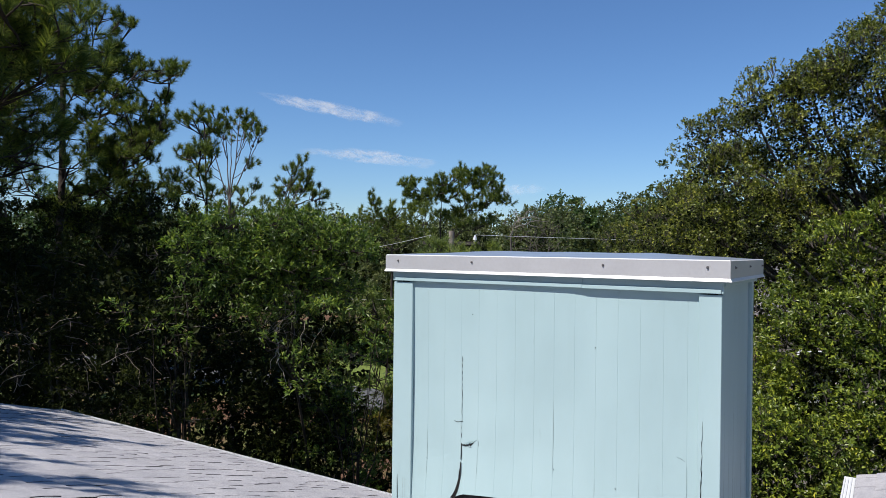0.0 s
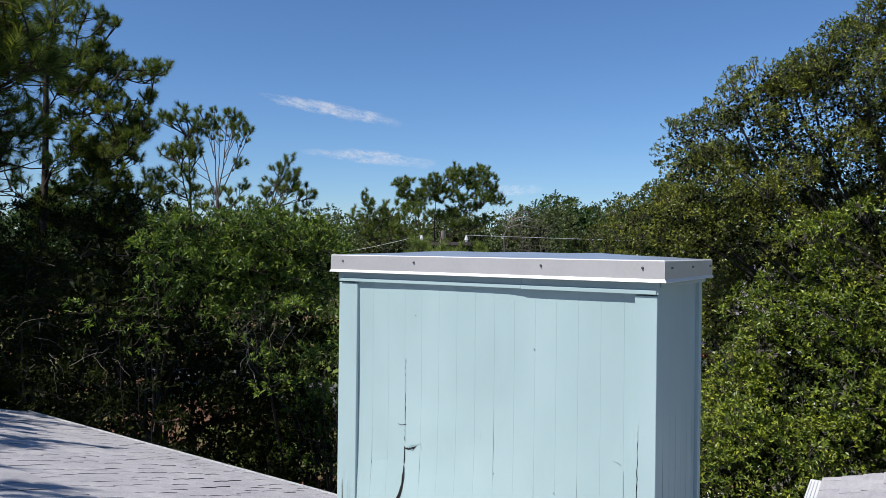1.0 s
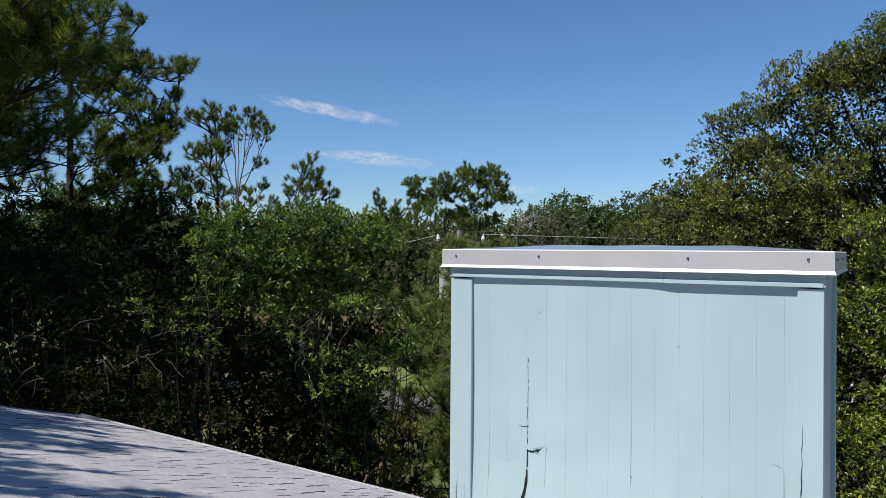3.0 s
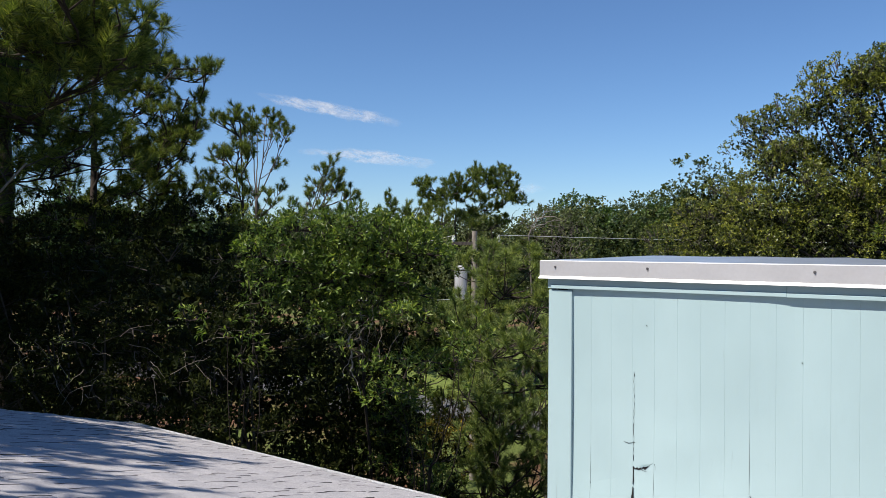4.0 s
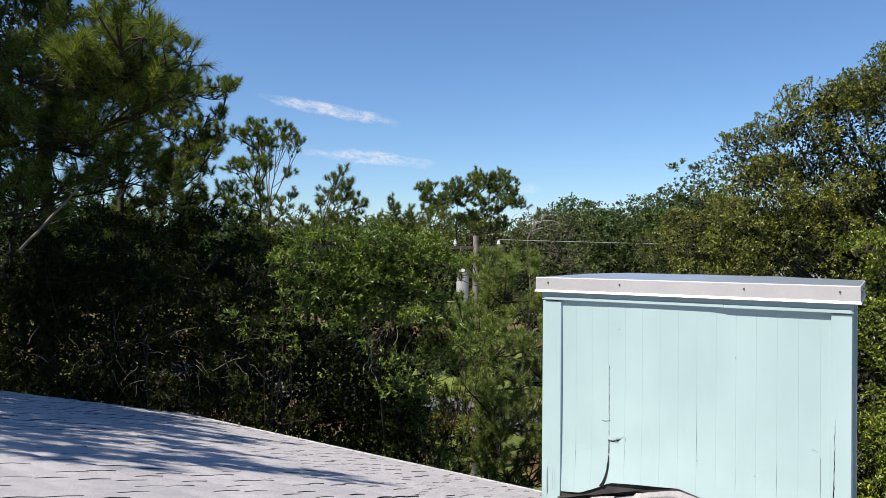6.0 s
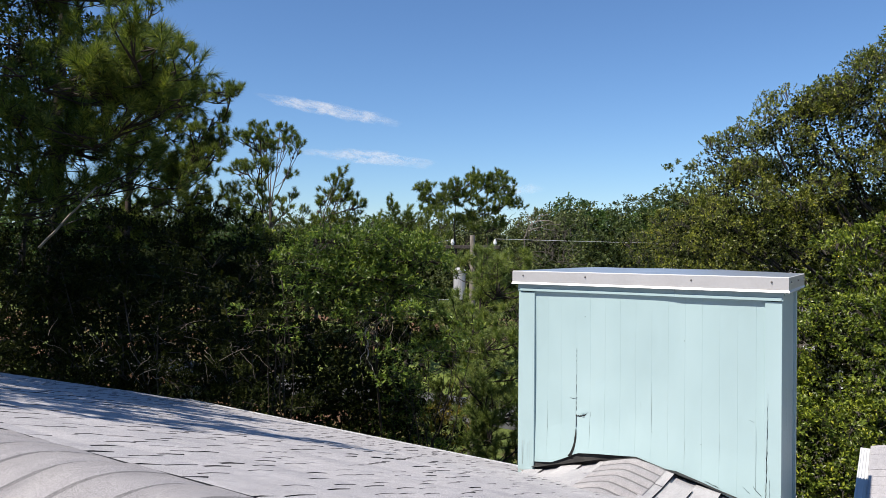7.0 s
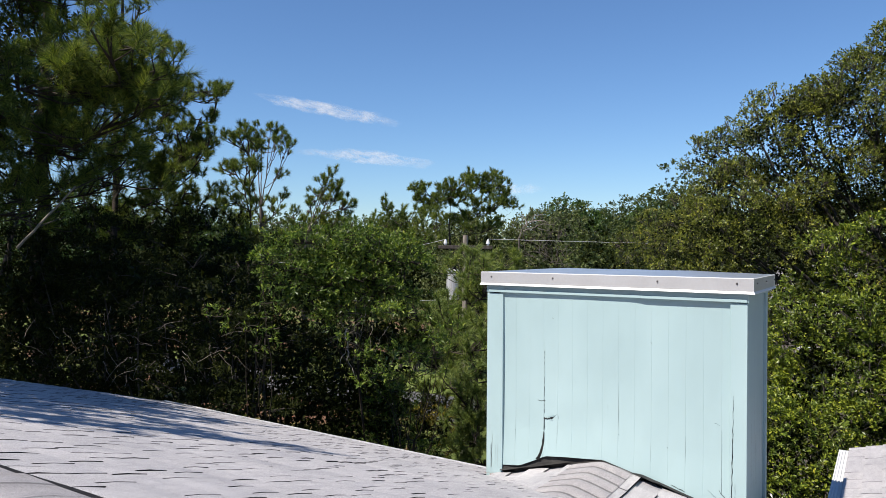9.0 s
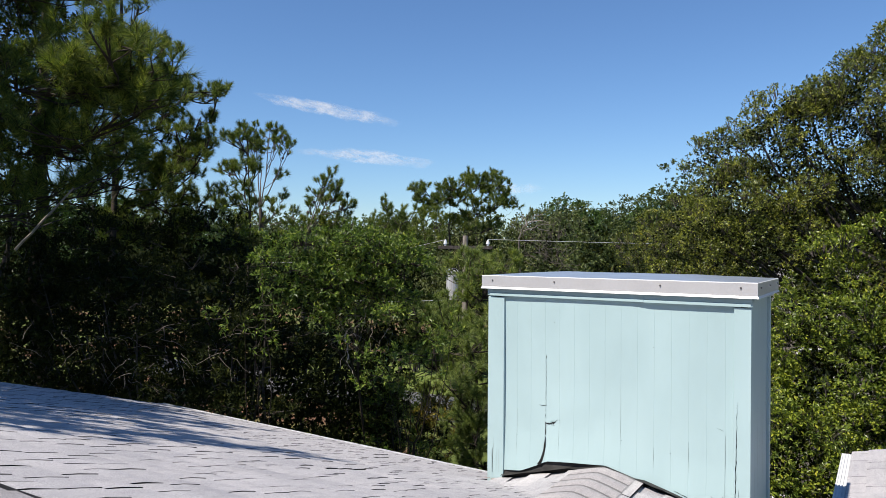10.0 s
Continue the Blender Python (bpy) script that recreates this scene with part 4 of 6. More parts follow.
part("back_flange", box(0.0423, 0.050, -2.0, 0.0, -0.10, 0.045, 0.001), WHITE, gutter)
part("end_cap", box(-0.058 * GW, 0.058 * GW, 0.0005, 0.003, -0.06, 0.03), WHITE, gutter)
part("front_lip", box(-0.060 * GW, -0.044 * GW, -2.0, 0.0, 0.008, 0.0285, 0.0015), WHITE, gutter)
part("leaf_guard", box(-0.044 * GW, 0.057 * GW, -2.0, 0.0, 0.018, 0.022), WHITE, gutter)
for xv in (-0.018, 0.003, 0.024):
    part("rib", box(xv - 0.005, xv + 0.005, -2.0, 0.0, 0.0222, 0.029, 0.001), WHITE, gutter)

# ---- pole, wires ----
pole = thing("utility_pole", "weathered wooden utility pole with crossarm and transformer", "utility pole", (-9.55, 16.2, GZ + 0.28))
R = Vector((0.846, 0.533, 0))
t = Tubes()
t.add([(0, 0, -0.5), (0, 0, 3.5), (0, 0, 7.50)], (0.13, 0.11, 0.085), 12)
t.done("post", PALEBARK, pole)
bm = box(-0.9, 0.9, -0.05, 0.05, 7.05, 7.16, 0.008)
bmesh.ops.rotate(bm, verts=bm.verts[:], matrix=Matrix.Rotation(math.atan2(0.533, 0.846), 3, "Z"))
part("crossarm", bm, OAKBARK, pole)
for s in (-0.66, 0.75):
    bm = bmesh.new()
    for z, rr in ((0, 0.04), (0.05, 0.065), (0.10, 0.055), (0.14, 0.03)):
        bmesh.ops.create_cone(bm, cap_ends=True, segments=12, radius1=rr, radius2=rr * 0.8, depth=0.06, matrix=Matrix.Translation((R.x * s, R.y * s, 7.2 + z)))
    part("insulator", bm, WHITE, pole, "white porcelain insulator")
bm = bmesh.new()
bmesh.ops.create_cone(bm, cap_ends=True, segments=20, radius1=0.2, radius2=0.2, depth=0.95, matrix=Matrix.Translation((-R.x * 0.42, -R.y * 0.42, 5.85)))
bmesh.ops.create_cone(bm, cap_ends=True, segments=20, radius1=0.21, radius2=0.1, depth=0.10, matrix=Matrix.Translation((-R.x * 0.42, -R.y * 0.42, 6.37)))
part("transformer", bm, METAL, pole, "pale grey transformer can")
bm = box(-0.45, 0, -0.03, 0.03, 6.2, 6.3)
bmesh.ops.rotate(bm, verts=bm.verts[:], matrix=Matrix.Rotation(math.atan2(0.533, 0.846), 3, "Z"))
part("bracket", bm, SCREW, pole)


def wire(a, b, sag, radius=0.005):
    a, b = np.array(a, float), np.array(b, float)
    s = np.linspace(0, 1, 24)[:, None]
    p = a + (b - a) * s
    p[:, 2] -= sag * 4 * (s * (1 - s))[:, 0]
    t = Tubes()
    t.add(p, [radius] * 24, 5)
    ob = t.done("power_line", HEM, None)
    return tagged(ob, "thin bare power line strung from the pole", "power line", group="power lines")


PB = np.array([-9.55, 16.2, 0.28])
RA = np.array([R.x, R.y, 0])
wire(PB + RA * -0.66 + [0, 0, 5.36], PB + RA * -16 + [0, 12, 4.4], 0.3)
wire(PB + RA * 0.75 + [0, 0, 5.38], PB + RA * 30 + [0, 6, 5.5], 0.2)
wire(PB + [0, 0, 3.4], PB + RA * -15 + [0, 12, 2.9], 0.2)


# ---- clouds: two thin streaks far off, lit by the sun ----
def cloud_material(seed, dens):
    m = bpy.data.materials.new("thin_cloud")
    m.use_nodes = True
    n, l = m.node_tree.nodes, m.node_tree.links
    n.remove(n["Principled BSDF"])
    tc = n.new("ShaderNodeTexCoord").outputs["Generated"]
    mp = n.new("ShaderNodeMapping")
    mp.inputs["Location"].default_value = (seed * 3.7, seed * 1.3, 0)
    l.new(tc, mp.inputs["Vector"])
    t = noise_node(n, l, 1.0, 7, 0.6, mp.outputs["Vector"], (8, 1, 2.4))
    t.inputs["Distortion"].default_value = 0.35
    # the outline wanders off the ellipse
    w = noise_node(n, l, 1.0, 4, 0.55, mp.outputs["Vector"], (3.2, 1, 1.6))
    off = n.new("ShaderNodeVectorMath")
    off.operation = "MULTIPLY_ADD"
    l.new(w.outputs["Color"], off.inputs[0])
    off.inputs[1].default_value = (0.22, 0, 0.75)
    l.new(tc, off.inputs[2])
    g = n.new("ShaderNodeTexGradient")
    g.gradient_type = "SPHERICAL"
    mp = n.new("ShaderNodeMapping")
    mp.inputs["Location"].default_value = (-1.22, 0, -2.35)
    mp.inputs["Scale"].default_value = (2, 0, 2.7)
    l.new(off.outputs[0], mp.inputs["Vector"])
    l.new(mp.outputs["Vector"], g.inputs["Vector"])
    mul = n.new("ShaderNodeMath")
    mul.operation = "MULTIPLY"
    l.new(ramp(n, l, t.outputs["Fac"], [(0.34, (0, 0, 0)), (0.66, (1, 1, 1))]).outputs["Color"], mul.inputs[0])
    l.new(ramp(n, l, g.outputs["Fac"], [(0.0, (0, 0, 0)), (0.5, (1, 1, 1))]).outputs["Color"], mul.inputs[1])
    m2 = n.new("ShaderNodeMath")
    m2.operation = "MULTIPLY"
    m2.inputs[1].default_value = dens
    l.new(mul.outputs[0], m2.inputs[0])
    d = n.new("ShaderNodeBsdfDiffuse")
    d.inputs["Color"].default_value = (0.9, 0.9, 0.92, 1)
    tr = n.new("ShaderNodeBsdfTransparent")
    s = n.new("ShaderNodeMixShader")
    l.new(m2.outputs[0], s.inputs[0])
    l.new(tr.outputs[0], s.inputs[1])
    l.new(d.outputs[0], s.inputs[2])
    l.new(s.outputs[0], n["Material Output"].inputs["Surface"])
    return m


def cloud(az, el, wide, tall, slant, dens, seed):
    """A sheet far off at a bearing left of north and a height angle, degrees."""
    D = 2500
    a, e = radians(az), radians(el)
    c = Vector((-math.sin(a) * D, math.cos(a) * D, math.tan(e) * D + 5))
    w, h = D * math.tan(radians(wide)), D * math.tan(radians(tall))
    bm = bmesh.new()
    vs = [bm.verts.new((w * (u - 0.5), 6 * math.sin(9 * u + v), h * (v - 0.5))) for v in (0, 0.5, 1) for u in np.linspace(0, 1, 9)]
    for i in range(2):
        for j in range(8):
            k = i * 9 + j
            bm.faces.new((vs[k], vs[k + 1], vs[k + 10], vs[k + 9]))
    ob = mesh_object("cloud", bm, cloud_material(seed, dens), smooth=True)
    ob.matrix_basis = Matrix.Translation(c) @ Matrix.Rotation(a, 4, "Z") @ pose(0, 0, 0, 0, slant, 0)
    ob.visible_shadow = False
    return tagged(ob, "thin white streak of cloud in a blue sky", "cloud", group="clouds")


cloud(32.2 + 9.2, 11.0, 12.4, 1.8, 9.5, 0.85, 1)
cloud(32.2 + 5.9, 7.4, 11.5, 1.5, 4.5, 0.75, 2)
cloud(32.2 - 5.5, 4.9, 6.0, 1.2, -3, 0.4, 3)

# ---- trees and shrubs ----
pine("pine", (-9.7, 2.3, GZ), [(-5.38, 0.54, 7.41, 0.35), (-5.25, 0.75, 7.40, 0.35), (-5.17, 0.94, 7.27, 0.35), (-5.46, 0.59, 7.06, 0.35), (-5.24, 0.99, 6.95, 0.35), (-5.53, 0.41, 7.19, 0.4), (-5.33, 0.81, 7.03, 0.35), (-5.52, 0.48, 7.12, 0.42), (-5.17, 0.78, 7.17, 0.45), (-5.32, 0.78, 6.82, 0.4), (-5.60, 0.40, 7.30, 0.5), (-4.50, 0.20, 7.40, 0.45), (-5.70, 0.30, 6.60, 0.5), (-6.4, 1.0, 7.8, 0.7), (-7.00, 0.20, 9.00, 0.9)] + [(-5.60, 1.20, 8.60, 0.7),
     (-7.50, 0.50, 10.00, 1.2), (-7.00, 1.20, 6.60, 0.8), (-8.50, 1.40, 7.50, 1.0), (-6.30, 1.30, 6.20, 0.7), (-7.40, 0.90, 8.60, 1.0), (-8.20, 1.80, 6.20, 0.8), (-6.60, 0.60, 5.90, 0.7), (-7.60, 1.00, 5.60, 0.8), (-6.60, 1.20, 7.20, 0.7), (-5.90, 1.60, 7.30, 0.6), (-6.6, 0.07, 6.88, 0.5), (-6.65, 0.16, 6.22, 0.5), (-6.62, 0.28, 5.68, 0.5), (-6.54, -0.03, 7.38, 0.5), (-6.9, 0.35, 6.57, 0.6), (-4.76, 0.94, 7.3, 0.34), (-4.72, 0.97, 6.98, 0.28), (-4.95, 0.80, 7.55, 0.28)],
     "tall dark pine leaning boughs over the roof", 13.5, (0.8, -0.3), 0.2, 3, 100, 0.18, 9, 0.0058, rise=0.12, fill=((-8.0, 0.2, 10.3, 1.5, 1.4, 0.9, 14), (-7.4, 1.1, 8.0, 1.6, 1.2, 2.2, 22), (-7.2, 1.3, 6.2, 1.2, 0.7, 0.9, 8)))
pine("pine", (-10.69, 4.40, GZ), [(-10.70, 4.45, 9.58, 0.26), (-10.81, 4.95, 9.75, 0.26), (-9.76, 4.53, 9.34, 0.26), (-10.87, 4.78, 9.45, 0.26), (-10.12, 4.63, 9.27, 0.26), (-10.68, 4.28, 9.20, 0.26), (-11.43, 4.88, 9.32, 0.26), (-10.88, 4.36, 8.73, 0.26), (-9.63, 5.05, 9.26, 0.16), (-10.14, 5.11, 9.44, 0.14), (-10.38, 5.16, 9.26, 0.16), (-9.84, 4.92, 8.74, 0.20), (-9.92, 5.18, 8.71, 0.16), (-9.49, 4.68, 8.41, 0.26), (-9.90, 4.72, 8.35, 0.26), (-9.62, 4.86, 8.39, 0.26), (-9.01, 4.80, 8.35, 0.26), (-8.70, 4.91, 8.26, 0.26), (-8.47, 4.99, 8.23, 0.26), (-8.87, 5.43, 8.42, 0.14), (-9.36, 5.16, 8.23, 0.26), (-9.51, 4.99, 8.26, 0.26), (-9.22, 5.37, 8.19, 0.26), (-9.34, 4.59, 7.97, 0.26)]
     + [(-10.10, 4.73, 8.17, 0.26), (-10.41, 4.70, 7.96, 0.26), (-9.98, 5.22, 8.07, 0.26), (-9.00, 5.05, 7.84, 0.26), (-8.97, 5.29, 7.84, 0.16), (-8.42, 4.83, 7.46, 0.18), (-9.26, 5.05, 7.53, 0.26), (-8.94, 4.42, 7.53, 0.26), (-9.58, 4.40, 7.59, 0.26), (-9.69, 5.58, 7.29, 0.18), (-8.54, 4.67, 6.98, 0.26), (-9.91, 5.29, 7.07, 0.26), (-9.93, 5.05, 7.14, 0.26), (-9.34, 5.10, 6.80, 0.26), (-10.21, 4.94, 7.04, 0.26), (-10.96, 4.50, 8.25, 0.40), (-11.00, 4.73, 7.77, 0.40), (-10.75, 4.25, 7.56, 0.50), (-10.25, 4.39, 8.55, 0.26), (-10.49, 4.23, 7.12, 0.50), (-9.94, 4.39, 7.20, 0.26), (-10.26, 4.66, 6.85, 0.35), (-10.28, 4.27, 6.61, 0.40), (-10.37, 5.14, 6.49, 0.26)]
     + [(-8.90, 4.61, 6.42, 0.26), (-9.68, 4.50, 6.19, 0.40), (-8.93, 5.04, 6.21, 0.26), (-8.28, 4.89, 6.02, 0.26), (-11.27, 4.99, 6.08, 0.50), (-10.31, 3.45, 8.14, 0.70), (-11.37, 3.84, 7.03, 0.80), (-11.08, 3.90, 6.20, 0.80), (-12.48, 4.10, 9.44, 0.70), (-10.35, 3.63, 9.93, 0.60), (-11.21, 4.61, 10.34, 0.50), (-10.07, 4.43, 9.95, 0.35), (-11.72, 3.68, 10.85, 0.70), (-10.70, 4.06, 10.86, 0.50)],
     "tall pine with open crown against the sky", 13.4, (0.0, 0.0), 0.12, 5, 78, 0.122, 9, 0.0060, rise=0.9, least=4, vert=0.5, up=0.7, side=3,
     fill=((-10.3, 4.95, 5.95, 1.6, 0.9, 0.75, 44), (-10.2, 4.95, 7.1, 1.0, 0.75, 0.75, 20), (-9.55, 5.05, 6.9, 0.75, 0.6, 1.2, 26), (-10.3, 4.75, 8.3, 0.85, 0.6, 0.75, 24)), spread=(0.20, 0.34))
pine("pine", (-8.29, 5.44, GZ), [(-8.57, 5.33, 7.44, 0.20), (-8.04, 5.14, 7.36, 0.20), (-8.12, 5.41, 7.47, 0.20), (-8.05, 5.57, 7.24, 0.20), (-8.47, 5.75, 7.25, 0.20), (-7.67, 5.00, 6.80, 0.20), (-8.80, 5.45, 6.84, 0.20), (-8.53, 5.45, 6.82, 0.20), (-8.01, 5.36, 6.87, 0.20), (-8.04, 5.57, 6.81, 0.20), (-8.11, 5.30, 6.49, 0.20), (-8.41, 5.73, 6.40, 0.20), (-8.50, 5.25, 6.41, 0.20), (-8.67, 5.02, 6.34, 0.20), (-8.29, 5.26, 6.18, 0.20), (-8.08, 5.39, 6.08, 0.20), (-8.55, 5.11, 6.08, 0.20)],
     "smaller pine with a crooked open crown", 9.3, (0.05, 0.1), 0.06, 6, 90, 0.122, 10, 0.0058, rise=0.9, least=3, side=3, vert=0.6, drop=0.7)
forked_pine("pine", (-11.22, 8.80, GZ), (-11.27, 8.76, 6.33), [(-11.88, 8.59, 8.12), (-11.54, 8.85, 8.27), (-11.10, 8.91, 8.36), (-10.46, 8.84, 7.85), (-11.68, 9.17, 8.15), (-11.58, 8.61, 8.23), (-10.99, 9.00, 8.30), (-10.74, 8.96, 8.08), (-10.46, 8.94, 7.81), (-10.92, 8.89, 7.87), (-11.50, 8.69, 7.91), (-11.79, 8.14, 7.27), (-11.89, 8.42, 7.42), (-11.15, 9.24, 7.19)],
     "slim pine with bare forked upper limbs", 7, 0.04, 110, 0.125, 0.0070, bark=PALEPINE, lower=[(-12.10, 8.93, 6.47), (-11.48, 8.82, 6.37), (-10.81, 8.70, 6.41), (-11.31, 9.56, 6.58), (-11.13, 9.12, 6.21), (-11.42, 8.46, 6.08), (-10.31, 8.95, 6.05), (-11.30, 8.85, 5.96)])
forked_pine("pine", (-9.36, 8.31, GZ), (-9.33, 8.33, 5.59), [(-8.76, 8.44, 6.92), (-8.82, 8.34, 6.72), (-8.60, 8.41, 6.64), (-8.61, 8.63, 6.66), (-9.28, 8.69, 6.54), (-8.69, 8.61, 6.46), (-8.35, 8.52, 6.25), (-8.60, 8.99, 6.29), (-8.95, 8.59, 6.34), (-9.38, 8.55, 6.26)],
     "small pine with a thin pointed top", 9, 0.04, 110, 0.13, 0.0070, bark=PALEPINE, lower=[(-9.55, 8.62, 5.85), (-9.01, 8.47, 5.90), (-8.76, 8.64, 5.87), (-8.57, 8.79, 5.90), (-9.20, 8.01, 5.73), (-9.05, 8.75, 5.66), (-9.42, 8.76, 5.60), (-8.61, 8.84, 5.59), (-9.57, 8.09, 5.64)])
pine("pine", (-15.25, 25.16, GZ), [(-16.86, 23.94, 8.21, 0.42), (-16.33, 23.84, 8.07, 0.42), (-16.45, 23.74, 7.66, 0.42), (-16.31, 24.17, 7.50, 0.42), (-15.75, 24.15, 7.61, 0.42), (-15.63, 24.56, 8.21, 0.42), (-14.96, 24.04, 8.28, 0.42), (-15.63, 25.21, 7.95, 0.42), (-15.87, 24.81, 7.82, 0.42), (-14.76, 24.52, 7.86, 0.42), (-14.09, 23.99, 8.44, 0.42), (-14.74, 25.48, 8.72, 0.42), (-15.07, 26.19, 8.33, 0.42), (-14.11, 25.27, 8.36, 0.42), (-14.03, 25.53, 8.59, 0.42), (-13.67, 25.69, 8.64, 0.42), (-13.82, 26.60, 8.84, 0.42), (-13.13, 25.74, 8.35, 0.42), (-14.07, 26.72, 8.22, 0.42), (-13.96, 25.72, 8.03, 0.42), (-13.59, 26.97, 8.01, 0.42), (-13.37, 26.37, 7.64, 0.42), (-12.96, 26.41, 7.41, 0.42), (-13.23, 25.21, 7.44, 0.42)]
     + [(-13.95, 25.41, 7.59, 0.42), (-14.44, 25.46, 7.45, 0.42), (-15.12, 25.79, 7.81, 0.42), (-15.59, 25.15, 7.47, 0.42), (-16.03, 24.10, 7.23, 0.42), (-14.57, 25.93, 7.01, 0.50), (-15.24, 25.99, 6.87, 0.50), (-13.81, 25.95, 7.10, 0.42), (-16.46, 24.04, 7.05, 0.42), (-14.49, 25.32, 6.22, 0.70), (-15.74, 25.53, 6.64, 0.60), (-13.94, 26.43, 6.38, 0.70)],
     "spreading pine rising above the far woods", 9.2, (-0.5, 0.2), 0.14, 12, 80, 0.20, 9, 0.013, drop=1.0, vert=0.7, least=8, up=0.8)
pine("pine", (-15.86, 21.24, GZ), [(-15.91, 20.32, 7.09, 0.35), (-16.42, 21.23, 6.83, 0.40), (-15.52, 20.99, 6.51, 0.60), (-15.05, 21.03, 6.60, 0.60), (-15.65, 22.54, 6.56, 0.60), (-15.04, 22.53, 6.67, 0.60), (-14.01, 21.71, 6.38, 0.60), (-15.90, 21.28, 6.15, 0.60), (-15.60, 21.87, 6.11, 0.60), (-14.54, 21.46, 6.04, 0.60), (-16.37, 20.80, 6.25, 0.60), (-16.50, 21.46, 5.79, 0.60), (-14.67, 20.29, 5.65, 0.60), (-15.00, 22.09, 5.58, 0.60), (-14.58, 22.74, 5.94, 0.60), (-16.83, 21.10, 5.86, 0.60), (-16.16, 19.78, 6.10, 0.60)],
     "low bushy pine among the far woods", 8.3, (0.2, 0.1), 0.12, 13, 80, 0.20, 9, 0.013, drop=0.8, vert=0.9, least=4, up=0.8)
pine("young_pine", (-3.4, 5.8, GZ), [(-3.76, 5.82, 3.98, 0.36), (-3.61, 5.68, 3.59, 0.36), (-3.36, 5.67, 3.62, 0.36), (-3.28, 5.76, 3.13, 0.36), (-3.46, 5.70, 2.67, 0.36), (-3.09, 5.74, 2.83, 0.36), (-3.00, 4.59, 3.31, 0.38), (-2.95, 5.00, 3.04, 0.38), (-3.12, 5.04, 2.63, 0.38), (-2.78, 4.90, 2.50, 0.38), (-2.77, 5.01, 3.52, 0.38), (-4.02, 5.04, 4.34, 0.42), (-3.91, 5.26, 4.00, 0.42), (-3.71, 5.34, 4.13, 0.42), (-4.04, 5.22, 3.58, 0.42), (-3.96, 5.58, 3.41, 0.42), (-3.48, 5.16, 3.72, 0.42), (-4.27, 5.13, 3.82, 0.42)] + [(-3.55, 5.95, 5.15, 0.22), (-3.5, 5.97, 4.85, 0.32), (-3.45, 5.95, 4.4, 0.35), (-3.69, 5.81, 3.99, 0.45), (-4.34, 5.37, 3.74, 0.45), (-3.3, 5.8, 4.95, 0.42), (-3.0, 5.7, 4.7, 0.5), (-3.4, 5.9, 4.6, 0.4), (-2.75, 5.9, 4.1, 0.55), (-3.4, 5.5, 4.0, 0.55), (-4.0, 5.8, 3.9, 0.55)] + [(-2.55, 5.9, 3.4, 0.6), (-3.2, 5.4, 3.3, 0.6), (-2.3, 6.0, 2.7, 0.6), (-2.9, 5.6, 2.6, 0.65), (-2.5, 5.7, 1.9, 0.65), (-3.3, 5.6, 1.8, 0.65), (-2.68, 5.2, 4.0, 0.32), (-2.75, 5.1, 2.15, 0.4), (-3.0, 5.0, 2.4, 0.4), (-2.62, 5.2, 3.0, 0.36), (-4.5, 6.4, 2.7, 0.5), (-4.2, 6.5, 3.3, 0.5), (-4.7, 6.3, 2.1, 0.5), (-4.0, 6.6, 2.2, 0.5), (-4.9, 6.2, 3.1, 0.5), (-4.4, 5.6, 3.6, 0.5), (-4.3, 5.8, 3.6, 0.45)] + [(-2.92, 4.98, 2.78, 0.34), (-2.6, 5.17, 2.86, 0.34), (-2.35, 5.33, 2.64, 0.34), (-2.79, 5.06, 2.34, 0.34), (-2.47, 5.25, 2.4, 0.34), (-2.2, 5.4, 2.9, 0.34), (-2.98, 4.93, 3.75, 0.38), (-2.54, 5.21, 3.9, 0.4), (-2.35, 5.3, 3.55, 0.34)],
     "young bushy olive-green pine behind the roof", 7.2, (0, 0), 0.06, 14, 110, 0.125, 22, 0.0055, mat=YOUNGNEEDLE, rise=0.5, vert=0.9)
pine("young_pine", (-5.2, 9.2, GZ), [(-4.9, 9.2, 5.0, 0.4), (-5.6, 9.0, 4.9, 0.45), (-4.6, 9.3, 4.8, 0.6), (-5.4, 9.1, 4.6, 0.6), (-5.0, 9.0, 4.0, 0.7), (-4.3, 9.4, 4.1, 0.7), (-5.9, 9.0, 3.9, 0.7), (-5.0, 9.2, 3.1, 0.8), (-4.1, 9.4, 3.2, 0.8), (-3.9, 9.4, 2.3, 0.8)],
     "young bushy olive-green pine behind the roof", 7.6, (0, 0), 0.06, 15, 80, 0.14, 22, 0.0085, mat=YOUNGNEEDLE, rise=0.5, vert=0.9)

